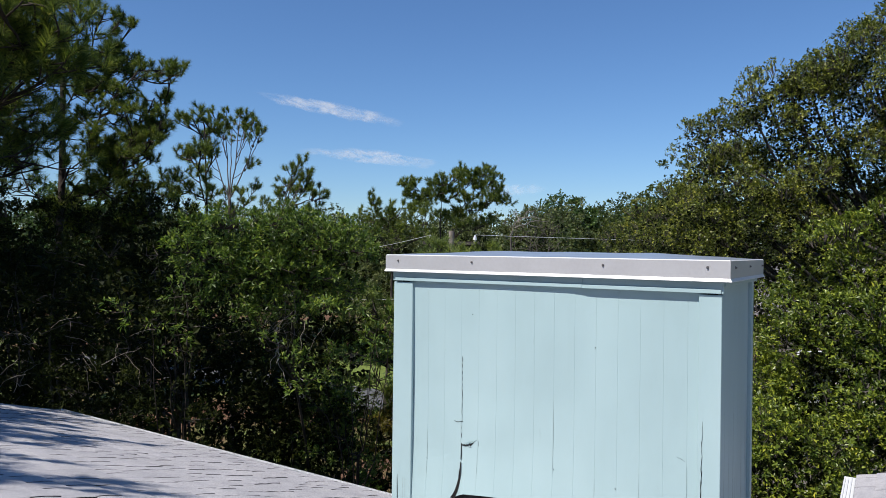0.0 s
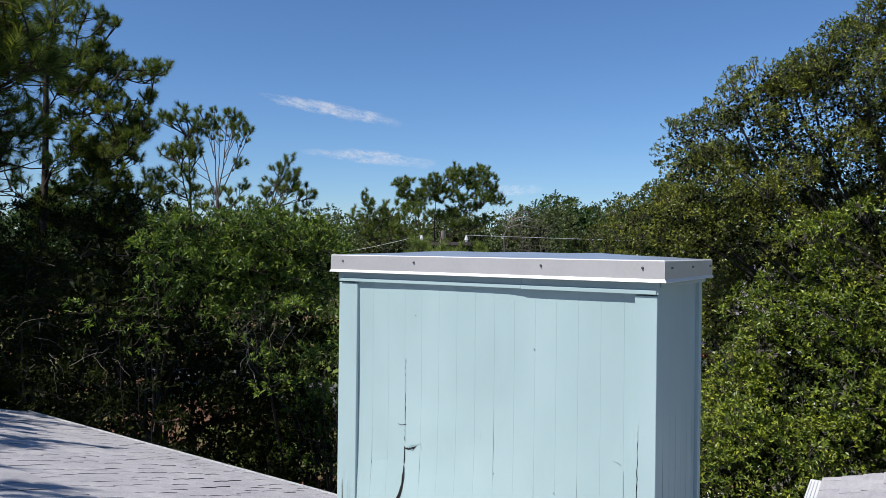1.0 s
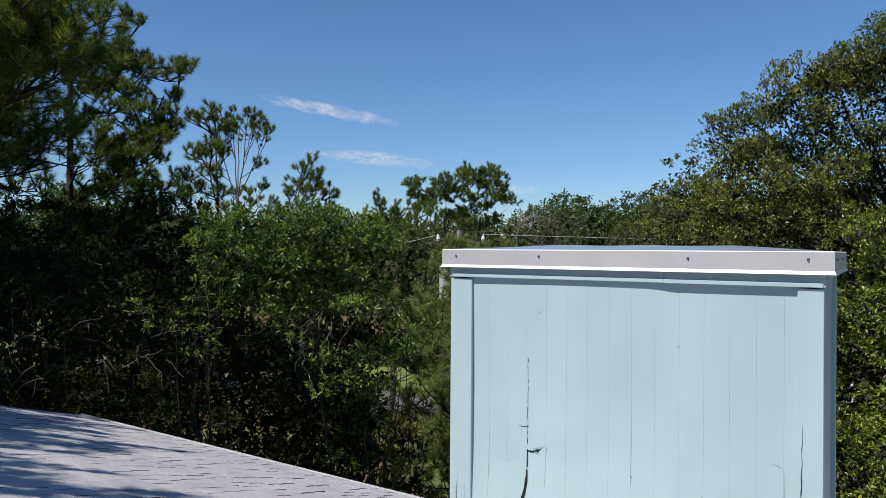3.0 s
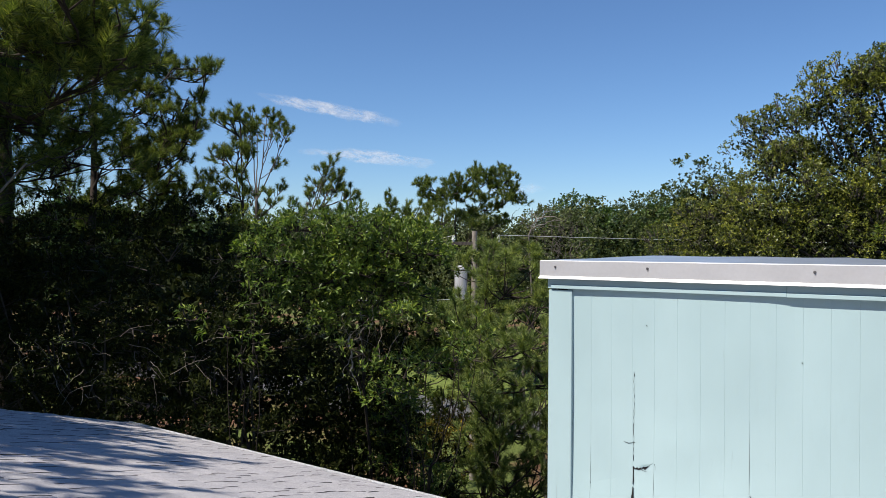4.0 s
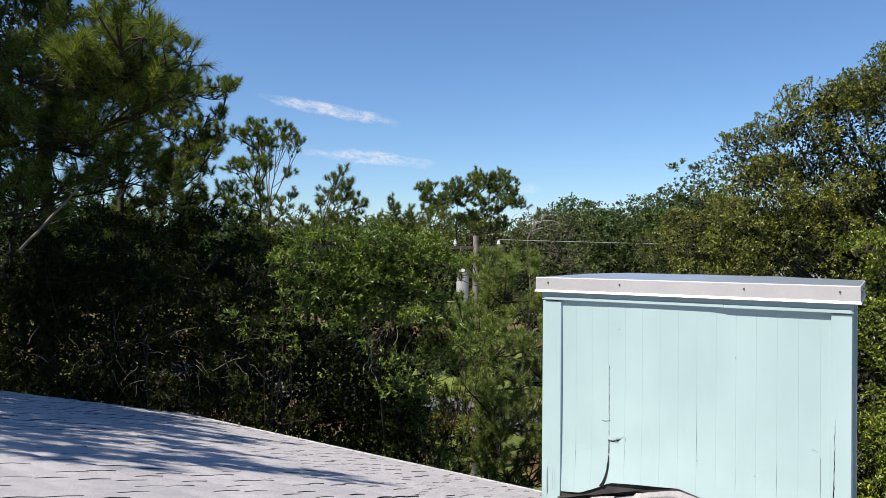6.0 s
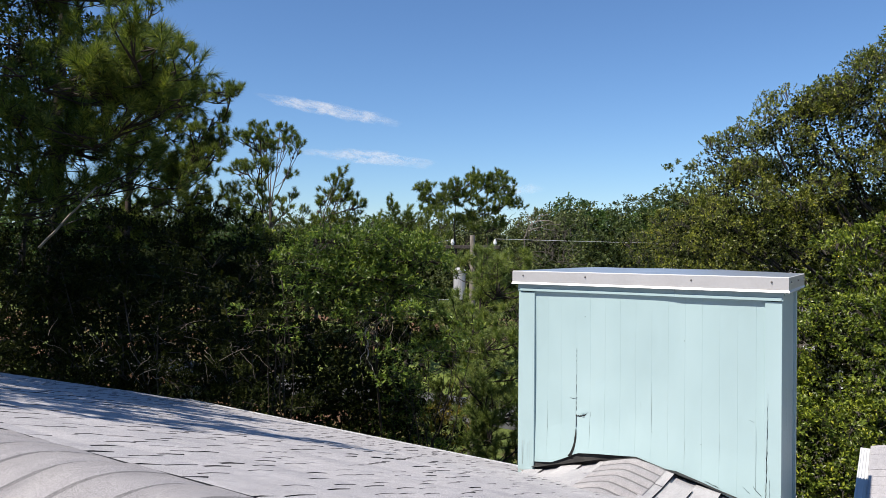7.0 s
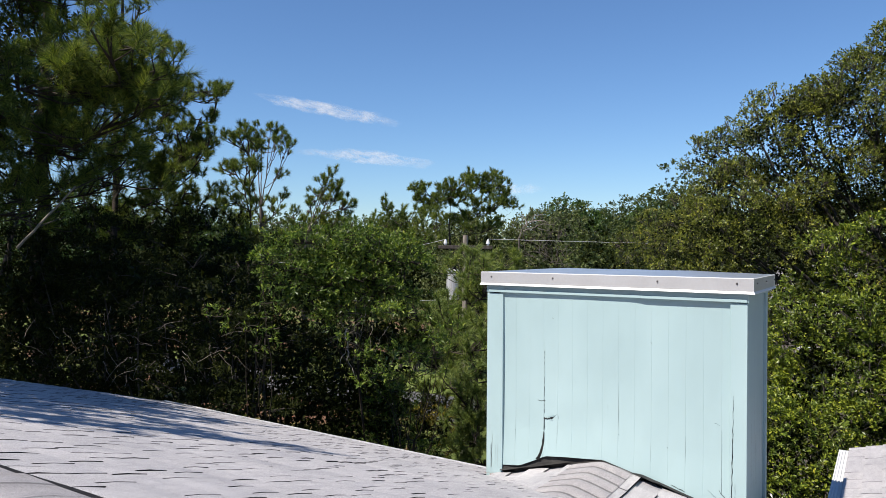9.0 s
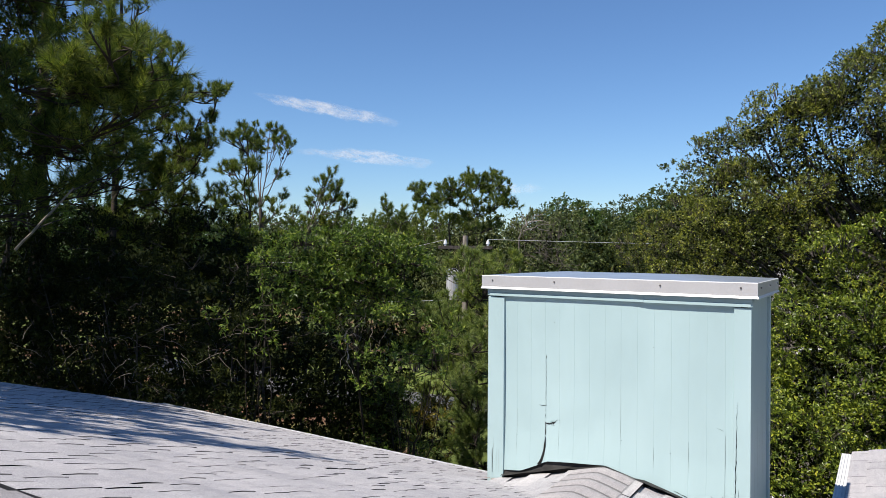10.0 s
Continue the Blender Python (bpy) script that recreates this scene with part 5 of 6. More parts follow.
pine("pine", (-9.8, -4.2, GZ), [(-2.4, -4.7, 8.1, 0.7), (-2.8, -5.4, 8.1, 0.7), (-2.05, -5.2, 8.2, 0.5), (-1.8, -4.85, 8.2, 0.38), (-1.75, -4.5, 8.3, 0.32), (-2.95, -4.1, 8.2, 0.65), (-3.55, -3.8, 8.2, 0.65), (-4.5, -3.3, 8.3, 0.6), (-3.5, -4.6, 8.2, 0.8), (-4.1, -4.0, 8.4, 0.7), (-5.2, -3.3, 8.4, 0.7), (-4.6, -4.4, 8.6, 0.9), (-6.2, -1.2, 8.5, 0.55), (-5.5, -1.7, 8.5, 0.5), (-6.1, -1.8, 8.6, 0.5), (-6.8, -0.9, 8.5, 0.6), (-7.2, -0.4, 8.6, 0.6), (-7.1, -1.1, 8.9, 0.7), (-7.3, -1.9, 9.5, 0.7), (-7.6, -2.3, 9.8, 0.8), (-6.9, -2.2, 9.6, 0.55), (-7.0, -1.6, 9.0, 0.6), (-7.8, -1.5, 9.2, 0.7), (-7.6, -0.5, 9.8, 0.7)],
     "tall pine whose boughs shade the roof", 13.0, (1.0, 0.3), 0.2, 17, 8, 0.22, 22, 0.075, rise=0.1, fill=((-4.9, -4.7, 8.3, 1.9, 1.4, 0.7, 30), (-7.5, -4.0, 9.5, 2.0, 1.8, 2.0, 12), (-9.6, -2.4, 11.8, 1.9, 1.9, 1.2, 34), (-8.1, -2.6, 10.5, 1.2, 1.5, 0.8, 24)))

broadleaf("bay_tree", (-4.8, 5.2, GZ), (-2.9, 2.3, 4.55), [(-3.27, 1.64, 5.0, 0.36), (-3.1, 1.8, 5.22, 0.36), (-2.9, 1.97, 5.30, 0.38), (-2.66, 2.15, 5.22, 0.36), (-2.46, 2.30, 5.10, 0.30), (-3.15, 1.74, 4.79, 0.32), (-2.95, 1.92, 5.0, 0.36), (-2.72, 2.1, 4.95, 0.34), (-2.5, 2.26, 4.84, 0.33), (-3.34, 1.6, 5.25, 0.28), (-3.05, 1.87, 4.62, 0.26), (-3.3, 2.3, 4.95, 0.42), (-2.9, 2.6, 5.0, 0.48), (-2.5, 2.8, 4.95, 0.42), (-3.45, 2.7, 4.8, 0.45)],
          "leafy green bay tree just beyond the eave", mat=BAYLEAF, leaf=0.050, wide=0.34, twigs=1250, per=11, clumps=60, core=40, trunk=0.018, bark=PINEBARK, seed=21)
broadleaf("bay_sapling", (-3.2, 3.9, GZ), (-2.5, 2.9, 3.0), [(-2.41, 1.74, 4.21, 0.16), (-2.52, 2.30, 3.95, 0.20), (-2.30, 2.5, 4.15, 0.18), (-2.12, 2.62, 4.05, 0.16), (-1.45, 1.99, 4.41, 0.11), (-1.62, 2.05, 4.50, 0.12), (-1.75, 2.15, 4.32, 0.10)],
          "thin bay sapling with scattered bright leaves", "tree", mat=BAYLEAF, leaf=0.055, wide=0.34, twigs=620, per=10, clumps=50, trunk=0.022, bark=PINEBARK, seed=20)
broadleaf("shrub", (-3.6, 3.9, GZ), (-3.5, 3.7, 1.5), [(-3.36, 3.53, 3.5, 0.3), (-3.45, 3.4, 3.2, 0.3), (-3.28, 3.65, 3.72, 0.28), (-3.2, 3.7, 3.3, 0.3), (-3.5, 3.5, 2.9, 0.3), (-3.1, 3.6, 2.8, 0.32)],
          "green shrub catching the sun below the bay tree", "shrub", mat=BAYLEAF, leaf=0.05, wide=0.38, twigs=650, per=9, clumps=50, trunk=0.03, seed=17)
broadleaf("bay_sapling", (-3.7, 1.9, GZ), (-3.6, 1.5, 3.4), [(-3.30, 0.98, 4.53, 0.20), (-3.21, 1.06, 4.38, 0.15), (-3.19, 1.13, 4.72, 0.13)],
          "thin bay sapling with one sunlit spray", "tree", mat=BAYLEAF, leaf=0.055, wide=0.32, twigs=430, per=8, clumps=50, trunk=0.02, bark=PINEBARK, seed=19)
# thicket trees carry much of their shade in the leaf colour
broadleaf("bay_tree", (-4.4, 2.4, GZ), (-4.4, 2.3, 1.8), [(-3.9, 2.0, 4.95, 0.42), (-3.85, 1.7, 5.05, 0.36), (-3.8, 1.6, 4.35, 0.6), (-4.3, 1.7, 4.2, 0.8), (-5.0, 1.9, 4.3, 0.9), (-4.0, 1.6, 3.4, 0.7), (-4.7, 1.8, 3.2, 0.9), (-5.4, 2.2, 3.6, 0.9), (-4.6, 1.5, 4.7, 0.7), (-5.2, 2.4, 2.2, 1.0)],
          "shaded dark green thicket beside the roof", mat=SHADELEAF, leaf=0.060, wide=0.34, twigs=330, per=8, clumps=14, seed=22, trunk=0.07, stems=0.1, core=60)
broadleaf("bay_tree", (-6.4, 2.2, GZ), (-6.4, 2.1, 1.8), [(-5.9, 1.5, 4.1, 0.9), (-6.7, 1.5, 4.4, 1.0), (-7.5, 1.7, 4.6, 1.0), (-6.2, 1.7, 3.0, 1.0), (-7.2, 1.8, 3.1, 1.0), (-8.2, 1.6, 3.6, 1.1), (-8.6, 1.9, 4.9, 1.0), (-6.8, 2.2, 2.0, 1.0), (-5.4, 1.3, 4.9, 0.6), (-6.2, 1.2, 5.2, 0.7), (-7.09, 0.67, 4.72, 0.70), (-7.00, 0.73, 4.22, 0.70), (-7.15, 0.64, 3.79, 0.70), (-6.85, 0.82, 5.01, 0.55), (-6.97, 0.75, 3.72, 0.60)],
          "shaded dark green thicket beside the roof", mat=SHADELEAF, leaf=0.060, wide=0.36, twigs=430, per=8, clumps=15, seed=23, trunk=0.07, stems=0.1, core=60)
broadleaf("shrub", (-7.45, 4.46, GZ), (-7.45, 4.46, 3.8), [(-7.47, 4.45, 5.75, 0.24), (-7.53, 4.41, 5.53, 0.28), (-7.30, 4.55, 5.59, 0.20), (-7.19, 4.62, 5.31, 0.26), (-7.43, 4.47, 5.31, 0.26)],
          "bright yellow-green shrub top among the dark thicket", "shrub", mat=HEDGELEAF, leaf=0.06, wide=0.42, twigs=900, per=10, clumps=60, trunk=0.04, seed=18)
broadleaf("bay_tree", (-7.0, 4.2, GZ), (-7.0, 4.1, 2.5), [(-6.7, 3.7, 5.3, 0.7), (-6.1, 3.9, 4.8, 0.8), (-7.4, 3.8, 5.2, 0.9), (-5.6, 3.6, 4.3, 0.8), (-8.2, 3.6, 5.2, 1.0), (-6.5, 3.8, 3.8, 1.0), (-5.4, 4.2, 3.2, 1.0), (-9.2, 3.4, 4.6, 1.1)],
          "shaded dark green shrub among the thicket", mat=SHADELEAF, leaf=0.065, wide=0.36, twigs=400, per=9, clumps=20, seed=24, trunk=0.07, stems=0.1, core=60)
broadleaf("shrub", (-4.3, 5.9, GZ), (-4.2, 5.8, 0.9), [(-3.90, 5.50, 2.72, 0.30), (-4.10, 5.35, 2.64, 0.28), (-3.74, 5.60, 2.58, 0.28), (-3.95, 5.40, 2.42, 0.34), (-3.70, 5.50, 2.25, 0.34), (-4.20, 5.30, 2.30, 0.34)],
          "browning shrub with rusty yellow leaves", "shrub", mat=BROWNLEAF, leaf=0.05, twigs=950, per=10, trunk=0.04, clumps=60, seed=25, core=60)
broadleaf("shrub", (-5.4, 5.6, GZ), (-5.4, 5.5, 0.8), [(-4.6, 5.0, 2.7, 0.7), (-5.5, 5.2, 2.4, 0.9), (-4.0, 4.4, 2.4, 0.7), (-3.5, 3.8, 1.9, 0.8), (-3.55, 5.3, 1.85, 0.5), (-3.1, 5.4, 1.7, 0.5)],
          "mid green shrub in the gap behind the roof", "shrub", mat=BAYLEAF, leaf=0.06, twigs=420, per=10, trunk=0.07, seed=26)

broadleaf("oak", (3.0, 9.4, GZ), (2.9, 9.3, 4.8), [(0.59, 7.57, 7.10, 0.28), (0.65, 8.12, 7.47, 0.28), (0.98, 7.99, 7.50, 0.28), (1.21, 8.14, 7.57, 0.28), (1.46, 8.18, 7.62, 0.28), (1.75, 8.30, 7.81, 0.28), (2.02, 8.55, 8.16, 0.28), (2.32, 8.57, 8.40, 0.28), (0.07, 7.39, 6.40, 0.22), (0.31, 7.51, 6.57, 0.22), (-0.04, 7.24, 6.29, 0.22), (0.19, 7.65, 6.32, 0.22), (0.42, 6.86, 5.86, 0.42), (0.62, 7.19, 5.62, 0.42), (0.16, 7.09, 5.62, 0.42), (0.80, 7.53, 5.86, 0.42), (0.46, 7.26, 5.40, 0.42), (1.07, 7.44, 5.58, 0.42), (-0.01, 6.81, 5.50, 0.42), (0.2, 8.6, 6.5, 0.36), (-0.6, 9.2, 5.75, 0.45), (0.85, 8.4, 6.85, 0.62), (1.02, 8.1, 7.1, 0.5), (1.3, 8.4, 6.90, 0.9)] + [(2.1, 8.3, 7.37, 0.9), (2.8, 8.4, 7.82, 0.95), (3.8, 8.6, 8.22, 1.1), (0.2, 8.6, 5.9, 0.8), (1.1, 8.4, 6.2, 0.9), (2.0, 8.9, 6.4, 0.8), (3.0, 8.0, 7.52, 0.9), (-0.8, 9.4, 5.4, 0.9), (0.0, 9.2, 5.1, 0.8), (4.2, 8.4, 7.32, 1.1), (3.4, 9.6, 6.4, 0.9), (-1.6, 10.2, 5.0, 0.9), (3.2, 9.3, 6.0, 1.0), (1.6, 9.3, 5.3, 1.0), (2.6, 9.4, 5.5, 0.9), (0.8, 8.9, 5.3, 0.9), (1.1, 8.7, 4.85, 0.6), (1.75, 8.9, 4.7, 0.65)] + [(-0.41, 8.61, 6.86, 0.30), (-0.24, 8.70, 7.05, 0.28), (-0.04, 8.83, 7.22, 0.28), (0.15, 8.7, 6.8, 0.4), (3.5, 9.6, 7.2, 1.1), (2.7, 9.4, 6.8, 1.0), (4.4, 9.6, 8.2, 1.1)],
          "spreading live oak with small leathery leaves", "tree", mat=OAKLEAF, leaf=0.041, wide=0.50, twigs=1150, per=9, clumps=42, trunk=0.24, seed=31, core=110, dense=1.1)
broadleaf("shrub", (2.2, 6.9, GZ), (2.2, 6.8, 1.2), [(1.10, 4.74, 2.85, 0.50), (1.36, 4.90, 2.91, 0.50), (1.62, 5.07, 3.00, 0.50), (0.92, 4.62, 2.79, 0.50), (1.20, 4.80, 3.08, 0.45), (1.48, 4.98, 3.19, 0.45), (2.40, 6.75, 3.10, 0.50), (2.70, 6.90, 3.05, 0.50), (2.95, 7.00, 3.15, 0.45), (2.80, 7.18, 4.96, 0.50), (2.65, 6.90, 4.55, 0.50), (2.89, 7.20, 4.15, 0.50), (2.52, 7.22, 4.16, 0.50), (2.97, 7.38, 4.57, 0.50), (2.95, 7.26, 3.66, 0.50), (2.65, 6.95, 3.62, 0.50), (2.31, 6.90, 3.78, 0.50), (1.52, 6.09, 3.88, 0.5), (1.25, 6.0, 3.36, 0.40), (1.84, 6.1, 3.83, 0.5), (1.65, 6.14, 4.25, 0.5), (1.38, 6.1, 4.38, 0.38), (1.53, 5.99, 3.31, 0.5), (1.97, 6.02, 3.36, 0.5)] + [(1.7, 6.2, 4.5, 0.8), (2.4, 6.0, 4.8, 0.8), (3.1, 5.9, 4.9, 0.9), (1.55, 6.5, 3.8, 0.6), (1.9, 6.0, 3.6, 0.9), (2.8, 5.8, 3.9, 0.9), (3.7, 5.9, 4.3, 1.0), (1.4, 6.3, 2.8, 0.9), (2.3, 5.9, 2.6, 1.0), (3.3, 5.7, 2.9, 1.0), (4.2, 6.1, 5.0, 0.8)],
          "bright yellow-green evergreen shrub below the oak", "shrub", mat=HEDGELEAF, leaf=0.050, wide=0.46, twigs=800, per=10, clumps=40, trunk=0.10, seed=32, core=55, dense=1.22)
broadleaf("shrub", (0.2, 8.2, GZ), (0.2, 8.1, 0.8), [(0.75, 7.6, 4.35, 0.5), (0.15, 7.7, 4.2, 0.5), (1.05, 7.5, 3.35, 0.38), (-0.2, 7.9, 3.6, 0.7), (-0.7, 8.4, 4.0, 0.9), (0.7, 7.5, 2.75, 0.7), (-0.2, 7.8, 2.7, 1.0), (-1.0, 8.4, 2.9, 0.9), (0.4, 7.4, 2.0, 0.9), (-0.8, 8.0, 1.9, 0.9), (-1.6, 9.0, 3.6, 0.9), (-1.8, 9.2, 2.5, 0.9)],
          "olive green evergreen shrub below the oak", "shrub", mat=OAKLEAF, leaf=0.050, wide=0.45, twigs=760, per=10, clumps=40, trunk=0.09, seed=33, core=60, dense=1.2)

# undergrowth that closes the thicket below the crowns, in the shade-dark leaf colour
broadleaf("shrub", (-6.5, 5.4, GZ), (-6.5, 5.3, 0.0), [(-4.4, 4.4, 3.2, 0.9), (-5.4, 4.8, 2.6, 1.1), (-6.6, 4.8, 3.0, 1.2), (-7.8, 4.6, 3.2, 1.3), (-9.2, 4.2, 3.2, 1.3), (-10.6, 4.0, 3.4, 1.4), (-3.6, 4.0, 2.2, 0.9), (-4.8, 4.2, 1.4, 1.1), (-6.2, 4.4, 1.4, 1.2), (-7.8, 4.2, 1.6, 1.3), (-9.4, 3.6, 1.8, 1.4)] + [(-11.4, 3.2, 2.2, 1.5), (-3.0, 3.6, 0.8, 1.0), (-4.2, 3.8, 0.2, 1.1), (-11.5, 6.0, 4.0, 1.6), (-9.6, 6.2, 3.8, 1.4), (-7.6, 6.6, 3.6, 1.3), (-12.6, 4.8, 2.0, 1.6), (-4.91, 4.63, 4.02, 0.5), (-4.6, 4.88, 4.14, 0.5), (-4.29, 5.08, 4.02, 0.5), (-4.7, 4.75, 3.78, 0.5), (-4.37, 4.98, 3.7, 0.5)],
          "dense dark undergrowth below the pines", "shrub", mat=SHADELEAF, leaf=0.08, wide=0.42, twigs=120, per=10, clumps=14, trunk=0.05, seed=27, stems=0.05, core=260)
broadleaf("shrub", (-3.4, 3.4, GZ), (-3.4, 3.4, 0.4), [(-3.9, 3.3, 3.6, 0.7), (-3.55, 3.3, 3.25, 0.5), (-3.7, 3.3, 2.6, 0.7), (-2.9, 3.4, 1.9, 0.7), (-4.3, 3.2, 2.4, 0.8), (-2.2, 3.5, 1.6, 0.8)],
          "dark shaded shrub below the bay tree", "shrub", mat=SHADELEAF, leaf=0.065, wide=0.40, twigs=330, per=9, clumps=20, trunk=0.05, seed=30, stems=0.02, core=200)
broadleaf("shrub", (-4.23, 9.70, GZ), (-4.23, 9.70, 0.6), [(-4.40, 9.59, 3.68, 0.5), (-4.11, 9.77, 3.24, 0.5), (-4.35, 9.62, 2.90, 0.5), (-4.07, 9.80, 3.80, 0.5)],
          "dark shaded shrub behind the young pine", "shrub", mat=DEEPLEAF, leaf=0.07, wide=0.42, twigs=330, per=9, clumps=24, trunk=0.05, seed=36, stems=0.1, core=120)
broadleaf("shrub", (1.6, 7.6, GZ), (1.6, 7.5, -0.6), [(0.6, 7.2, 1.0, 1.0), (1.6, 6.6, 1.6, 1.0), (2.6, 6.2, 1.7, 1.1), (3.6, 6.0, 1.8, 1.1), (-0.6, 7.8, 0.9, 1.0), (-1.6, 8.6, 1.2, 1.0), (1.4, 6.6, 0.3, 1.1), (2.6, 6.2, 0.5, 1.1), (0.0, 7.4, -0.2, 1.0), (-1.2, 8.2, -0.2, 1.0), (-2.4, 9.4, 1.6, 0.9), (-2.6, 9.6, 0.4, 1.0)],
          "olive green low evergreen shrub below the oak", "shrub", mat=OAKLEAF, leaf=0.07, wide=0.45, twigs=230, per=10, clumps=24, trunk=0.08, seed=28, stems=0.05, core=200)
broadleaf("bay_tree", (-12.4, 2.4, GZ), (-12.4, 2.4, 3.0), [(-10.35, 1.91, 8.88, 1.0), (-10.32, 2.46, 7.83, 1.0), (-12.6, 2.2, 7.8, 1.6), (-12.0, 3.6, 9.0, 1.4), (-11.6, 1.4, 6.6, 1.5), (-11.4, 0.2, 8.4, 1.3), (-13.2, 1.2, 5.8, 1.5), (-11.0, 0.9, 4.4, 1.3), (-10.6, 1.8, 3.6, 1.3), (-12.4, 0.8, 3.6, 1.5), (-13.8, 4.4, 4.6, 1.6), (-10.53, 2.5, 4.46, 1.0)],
          "dark shaded evergreen tree behind the pine", mat=SHADELEAF, leaf=0.09, wide=0.42, twigs=140, per=9, clumps=14, trunk=0.16, seed=29, stems=0.05, core=200)
# unseen oak added east of the wing to cut the low sky light
broadleaf("oak", (10.0, 3.0, GZ), (10.0, 3.0, 3.0), [(8.2, 1.2, 6.6, 1.6), (8.0, 3.4, 7.0, 1.7), (8.4, 5.4, 6.8, 1.7), (9.4, 2.2, 8.6, 1.8), (9.6, 4.4, 8.8, 1.8), (8.2, 2.4, 4.8, 1.5), (8.4, 4.6, 4.8, 1.5), (9.0, 0.0, 7.6, 1.6), (9.6, -1.6, 6.6, 1.6), (9.2, 6.6, 7.0, 1.6)],
          "unseen oak added beside the wing to block sky light", "tree", mat=OAKLEAF, leaf=0.20, wide=0.5, twigs=70, per=9, clumps=16, trunk=0.26, seed=34, stems=0.15, core=40)

# unseen woods added to close the place behind the house and dim sky light
back = broadleaf("oak", (0, 0, GZ), (0, 0, 3.0), [(-2.6, 0.0, 6.4, 1.9), (2.6, 0.4, 6.2, 1.9), (0.0, -0.6, 8.6, 2.0), (-1.6, 1.0, 9.8, 1.6), (1.8, -0.4, 9.4, 1.7), (-3.2, 0.6, 4.0, 1.8), (3.2, 0.0, 3.8, 1.8), (0.2, 0.8, 4.6, 2.0), (0.0, 0.0, 10.6, 1.3)],
                 "unseen oak added behind the house to block sky light", "tree", mat=OAKLEAF, leaf=0.30, wide=0.55, twigs=42, per=9, clumps=14, trunk=0.25, seed=35, stems=0.1, core=30, group="woods behind the house")
back.matrix_basis = pose(-3.5, -16.5, GZ, 0, 0, 20)
for x, y, turn in ((3.0, -17.0, 140), (9.5, -15.0, 255), (14.0, -9.5, 80), (-10.0, -14.5, 310), (-14.5, -6.0, 35)):
    copy_thing(back, pose(x, y, GZ, 0, 0, turn))

# far woods: a few dense crowns built once and copied
far = []
for k, (mat, nm) in enumerate(((FARLEAF, "rounded far tree with dense green crown"), (OLIVELEAF, "rounded far tree with dull olive crown"), (DEEPLEAF, "deep green far tree with full crown"))):
    r = random.Random(40 + k)
    lob = [(r.uniform(-2.2, 2.2), r.uniform(-1.8, 1.8), 6.6 + r.uniform(-2.4, 1.2), r.uniform(0.9, 1.6)) for i in range(11)]
    far.append(broadleaf("far_tree", (0, 0, 0), (0, 0, 3.5), lob, nm, "tree", mat=mat, leaf=0.13, wide=0.62, twigs=150, per=8, clumps=40, trunk=0.16, seed=50 + k, stems=0.05, core=22, group="far woods", dense=1.15))
# bearing left of north from the roof, distance, height of the top, which crown
WOODS = ((22.5, 42, 8.15, 2), (18.6, 46, 8.45, 0), (15.0, 44, 8.5, 2), (11.0, 42, 9.2, 0), (26.0, 38, 7.75, 1), (29.5, 38, 7.5, 1), (34.5, 40, 7.0, 1), (39.0, 44, 7.2, 0),
         (43.5, 56, 7.7, 1), (47.0, 60, 8.0, 0), (50.5, 54, 7.6, 2), (55.0, 44, 7.8, 1), (5.0, 36, 8.2, 1), (20.5, 30, 6.4, 0), (62.0, 36, 7.8, 2))
r = random.Random(77)
used = set()
for az, dist, top, k in WOODS:
    a = radians(az)
    at = pose(2.3 - math.sin(a) * dist, -3.5 + math.cos(a) * dist, GZ, 0, 0, r.uniform(0, 360))
    if k in used:
        ob = copy_thing(far[k], at)
    else:
        ob = far[k]
        ob.matrix_basis = at
        used.add(k)
    z = (top - GZ) / 8.7
    ob.scale = (z * 1.05, z * 1.05, z)
# a still farther belt that closes the horizon
rr = np.random.default_rng(5)
n = 36000
az = np.radians(rr.uniform(-6, 68, n))
d = rr.uniform(95, 130, n)
hz = GZ + 10.4 + 2.0 * rr.random(n) ** 0.5 + 0.8 * np.sin(az * 61) * np.sin(az * 23) + 0.5 * np.sin(az * 171)
hz = GZ + (hz - GZ) * rr.random(n) ** 0.42
P = np.stack([-np.sin(az) * d, np.cos(az) * d, hz], 1)
size = np.where(hz > GZ + 9.0, rr.uniform(0.3, 0.6, n), rr.uniform(0.7, 1.3, n))
belt = leaves("far_woods", P, ball(rr, n), ball(rr, n), size, size * 0.8, FARLEAF, None)
tagged(belt, "belt of distant woods along the horizon", "woods", kind="stuff")

# bare dead branches
dead = thing("dead_tree", "pale bare dead tree among the far woods", "dead tree", (-10.98, 23.13, GZ))
r = np.random.default_rng(8)
t = Tubes()
t.add(bent(r, (0, 0, 0), (0.02, 0.01, 7.81), 0, 0.1, 8), np.linspace(0.07, 0.035, 8), 6)
t.done("trunk", PALEPINE, dead)
for a, b in (((0.02, 0.01, 7.81), (0.69, 0.43, 8.88)), ((0.17, 0.11, 8.11), (1.12, 1.30, 8.42)), ((0.36, 0.23, 8.51), (1.25, 0.31, 8.47)), ((0.70, 0.44, 8.21), (0.99, 0.98, 8.13)), ((0.29, 0.18, 8.34), (0.02, 0.37, 8.82)), ((0.54, 0.34, 8.76), (0.75, 0.94, 8.83))):
    t = Tubes()
    t.add(bent(r, a, b, 0.06, 0.3, 9), np.linspace(0.028, 0.008, 9), 5)
    t.done("branch", PALEBARK, dead)
limb = thing("dead_limb", "pale leaning dead limb caught in the pine", "dead branch", (-6.12, 0.18, 5.31))
o = np.array((-6.12, 0.18, 5.31))
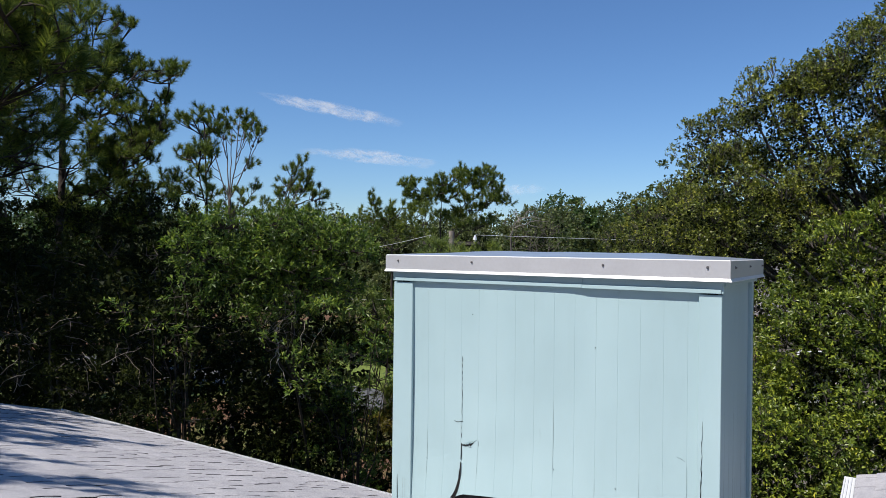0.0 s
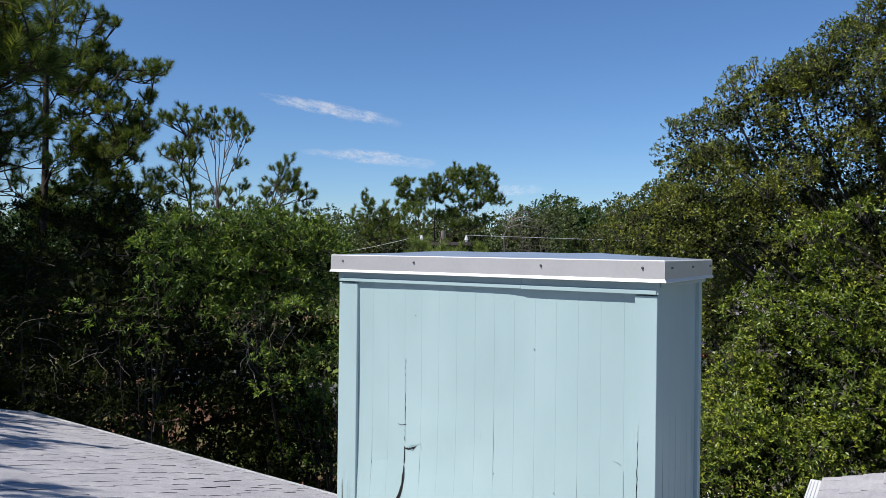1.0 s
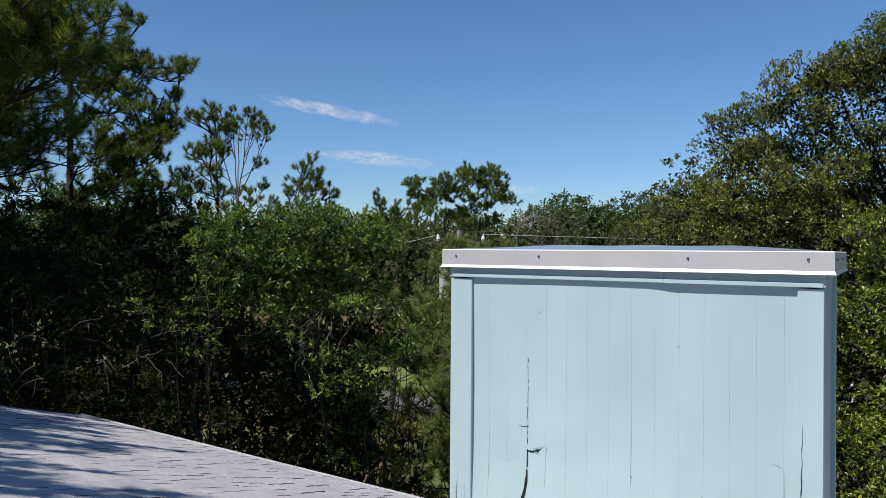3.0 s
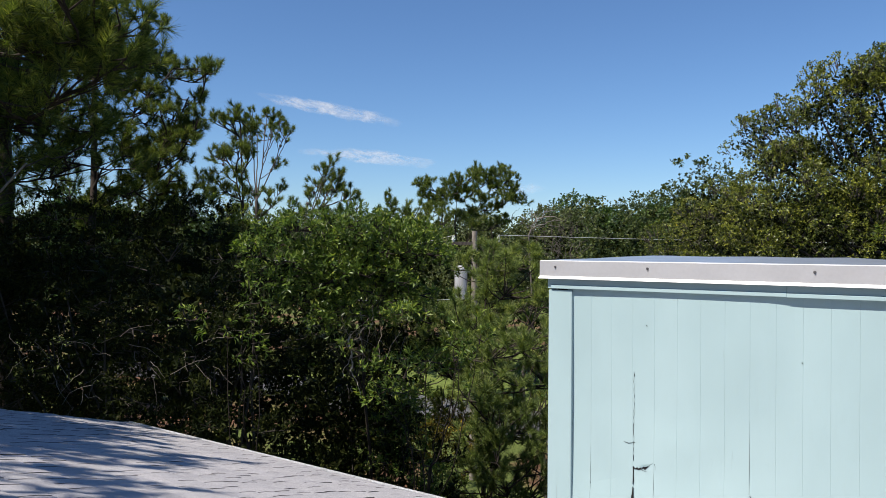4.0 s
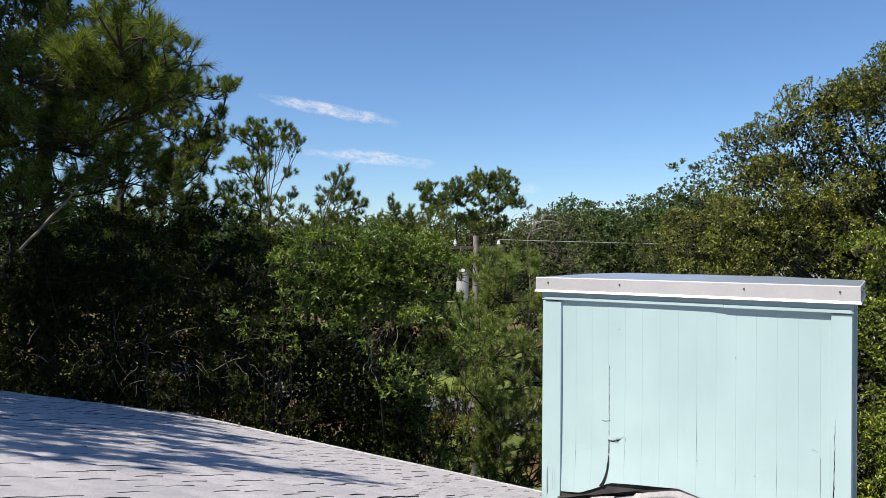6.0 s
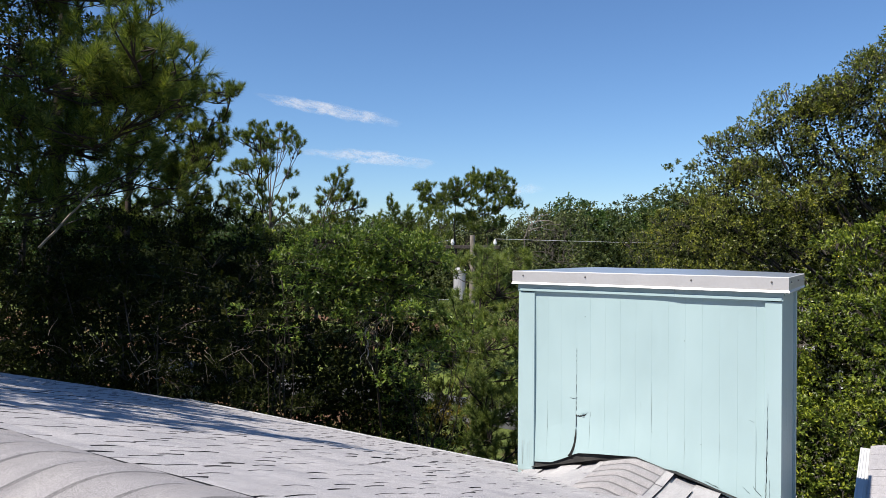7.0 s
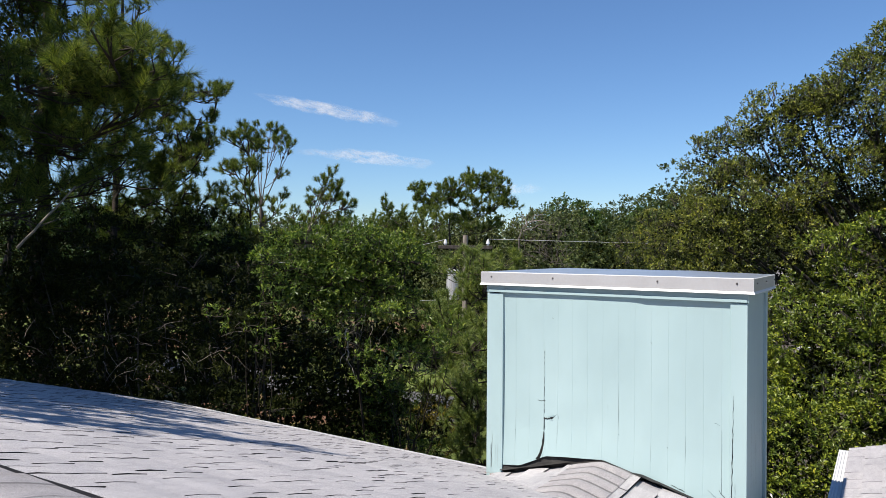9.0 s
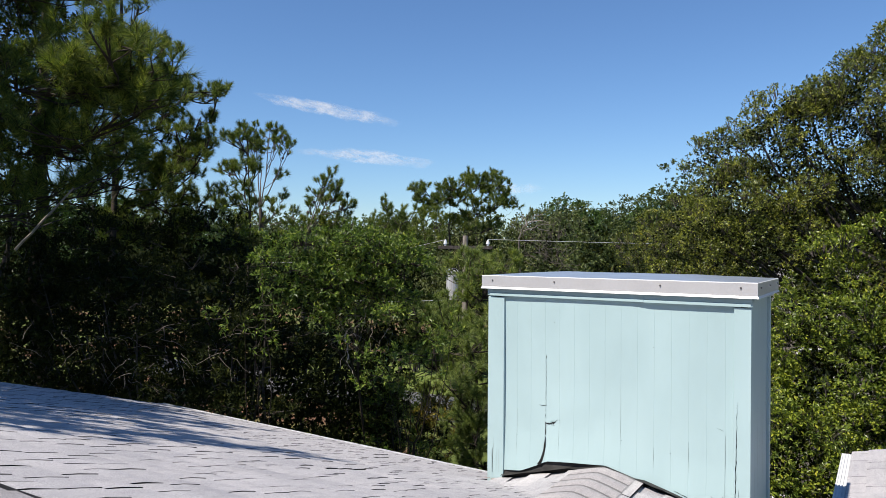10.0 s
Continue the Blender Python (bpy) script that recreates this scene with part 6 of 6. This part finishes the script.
for name, a, b, w0, w1 in (("stem", (-6.14, 0.16, 5.28), (-5.58, 0.51, 5.99), 0.017, 0.009), ("branch", (-5.95, 0.28, 5.52), (-5.77, 0.51, 5.64), 0.009, 0.004), ("branch", (-5.73, 0.42, 5.80), (-5.75, 0.35, 5.94), 0.006, 0.003), ("branch", (-5.62, 0.49, 5.94), (-5.49, 0.68, 6.08), 0.008, 0.004), ("branch", (-5.84, 0.35, 5.67), (-5.69, 0.56, 5.74), 0.005, 0.002), ("branch", (-6.00, 0.25, 5.47), (-5.94, 0.17, 5.66), 0.006, 0.002)):
    t = Tubes()
    t.add(bent(r, np.array(a) - o, np.array(b) - o, 0.02, 0.05, 9), np.linspace(w0, w1, 9), 7)
    t.done(name, OAKBARK if name == "branch" else PALEBARK, limb)
# bare grey twigs hanging below the bay crown and in the thicket
for a, label, n, spread, seed, thick, reach in (((-2.72, 2.16, 4.45), "tangle of bare grey twigs below the bay crown", 40, 0.34, 61, 0.0028, 1), ((-4.25, 0.95, 4.05), "bare pale twigs in the dark thicket", 10, 0.55, 62, 0.0028, 1),
        ((-4.40, 0.70, 4.19), "bare pale twigs in the dark thicket", 15, 0.5, 63, 0.0020, 0.9), ((-3.97, 1.32, 4.30), "bare pale twigs in the dark thicket", 13, 0.55, 64, 0.0020, 0.9), ((-5.21, 0.43, 4.31), "bare pale twigs in the dark thicket", 12, 0.6, 66, 0.0022, 1.0),
        ((-8.10, 20.08, 5.01), "leafless grey brush below the far woods", 50, 0.9, 67, 0.009, 2.6), ((-11.37, 25.25, 6.03), "leafless brown brush among the far woods", 46, 1.2, 68, 0.010, 2.8), ((-10.19, 24.80, 5.60), "leafless brown brush among the far woods", 46, 1.2, 69, 0.010, 2.8)):
    r = np.random.default_rng(seed)
    tangle = thing("dead_twigs_tangle", label, "dead twigs", a)
    t = Tubes()
    for k in range(n):
        p = r.normal(0, spread * 0.5, 3) * np.array([1, 1, 0.55])
        q = p + unit(r.normal(0, 1, 3) + np.array([0, 0, -0.35 if reach < 2 else 0.9])) * r.uniform(0.12, 0.42) * reach
        t.add(bent(r, p, q, 0.06, 0.3, 6), np.linspace(thick, thick * 0.36, 6), 4)
    tagged(t.done("twig_mass", PALEPINE if reach > 2 else PALEBARK, tangle), kind="stuff")
r = np.random.default_rng(65)
hang = thing("dead_branch", "pale lichened branch hanging below the bay crown", "dead branch", (-2.85, 2.06, 4.30))
for name, a, b, w in (("stem", (0, 0, 0.10), (0.02, 0.0, -0.22), 0.011), ("branch", (0.02, 0.0, -0.20), (0.10, 0.02, -0.50), 0.005), ("branch", (0.0, 0.0, -0.1), (-0.10, 0.0, -0.32), 0.005), ("branch", (0.01, 0, -0.05), (0.08, 0, -0.02), 0.006)):
    t = Tubes()
    t.add(bent(r, a, b, 0.03, 0.4, 8), np.linspace(w, w * 0.35, 8), 5)
    t.done(name, DEADBARK, hang)

# ---- neighbour's house, and a car shape for an unidentified red thing, half hidden by the oak ----
house = thing("house", "neighbour's low house with grey shingled roof", "house", (3.2, 20.5, GZ))
OLDWALL = mottled("weathered_wall", (0.09, 0.08, 0.07), (0.16, 0.14, 0.12), 3, 0.9)
part("wall", box(-4.0, 4.0, -2.0, 2.0, 0, 5.6), OLDWALL, house, "weathered brown wooden wall")
bm = bmesh.new()
rv = [[bm.verts.new((x, y, z)) for x in (-4.4, 4.4)] for y, z in ((-2.5, 5.5), (0, 6.9), (2.5, 5.5))]
for a, b in zip(rv, rv[1:]):
    bm.faces.new((a[0], a[1], b[1], b[0]))
bmesh.ops.solidify(bm, geom=bm.faces[:], thickness=0.12)
part("roof", bm, CAPSHINGLE, house, "grey sunlit shingle roof")
for x in (-2.6, 0.0, 2.6):
    w = part("window", box(x - 0.5, x + 0.5, -2.04, -2.003, 3.2, 4.6), WHITE, house)
    g = part("pane", box(x - 0.42, x + 0.42, -2.06, -2.042, 3.28, 4.52), GLASS, w)
car = thing("car", "red car shape standing in for a red thing behind leaves", "car", (-8.2, 42.0, GZ + 0.34))
bm = bmesh.new()
prof = ((-2.1, 0.35), (-2.1, 0.85), (-1.3, 0.95), (-0.7, 1.45), (0.9, 1.45), (1.6, 0.95), (2.1, 0.85), (2.1, 0.35))
a = [bm.verts.new((x, -0.85, z)) for x, z in prof]
b = [bm.verts.new((x, 0.85, z)) for x, z in prof]
bm.faces.new(a)
bm.faces.new(b[::-1])
for i in range(8):
    bm.faces.new((a[i], b[i], b[(i + 1) % 8], a[(i + 1) % 8]))
bmesh.ops.bevel(bm, geom=bm.edges[:], offset=0.06, segments=2, affect="EDGES", profile=0.5)
bmesh.ops.recalc_face_normals(bm, faces=bm.faces[:])
part("body", bm, REDPAINT, car, smooth=True)
part("side_window", box(-0.75, 0.95, -0.87, -0.853, 0.98, 1.36, 0.005), GLASS, car)
for x in (-1.35, 1.35):
    for y in (-0.78, 0.78):
        bm = bmesh.new()
        bmesh.ops.create_cone(bm, cap_ends=True, segments=18, radius1=0.33, radius2=0.33, depth=0.2, matrix=Matrix.Translation((x, y, 0.33)) @ Matrix.Rotation(math.pi / 2, 4, "X"))
        w = part("wheel", bm, RUBBER, car)
        bm = bmesh.new()
        bmesh.ops.create_cone(bm, cap_ends=True, segments=14, radius1=0.2, radius2=0.2, depth=0.215, matrix=Matrix.Translation((x, y, 0.33)) @ Matrix.Rotation(math.pi / 2, 4, "X"))
        part("rim", bm, METAL, w)
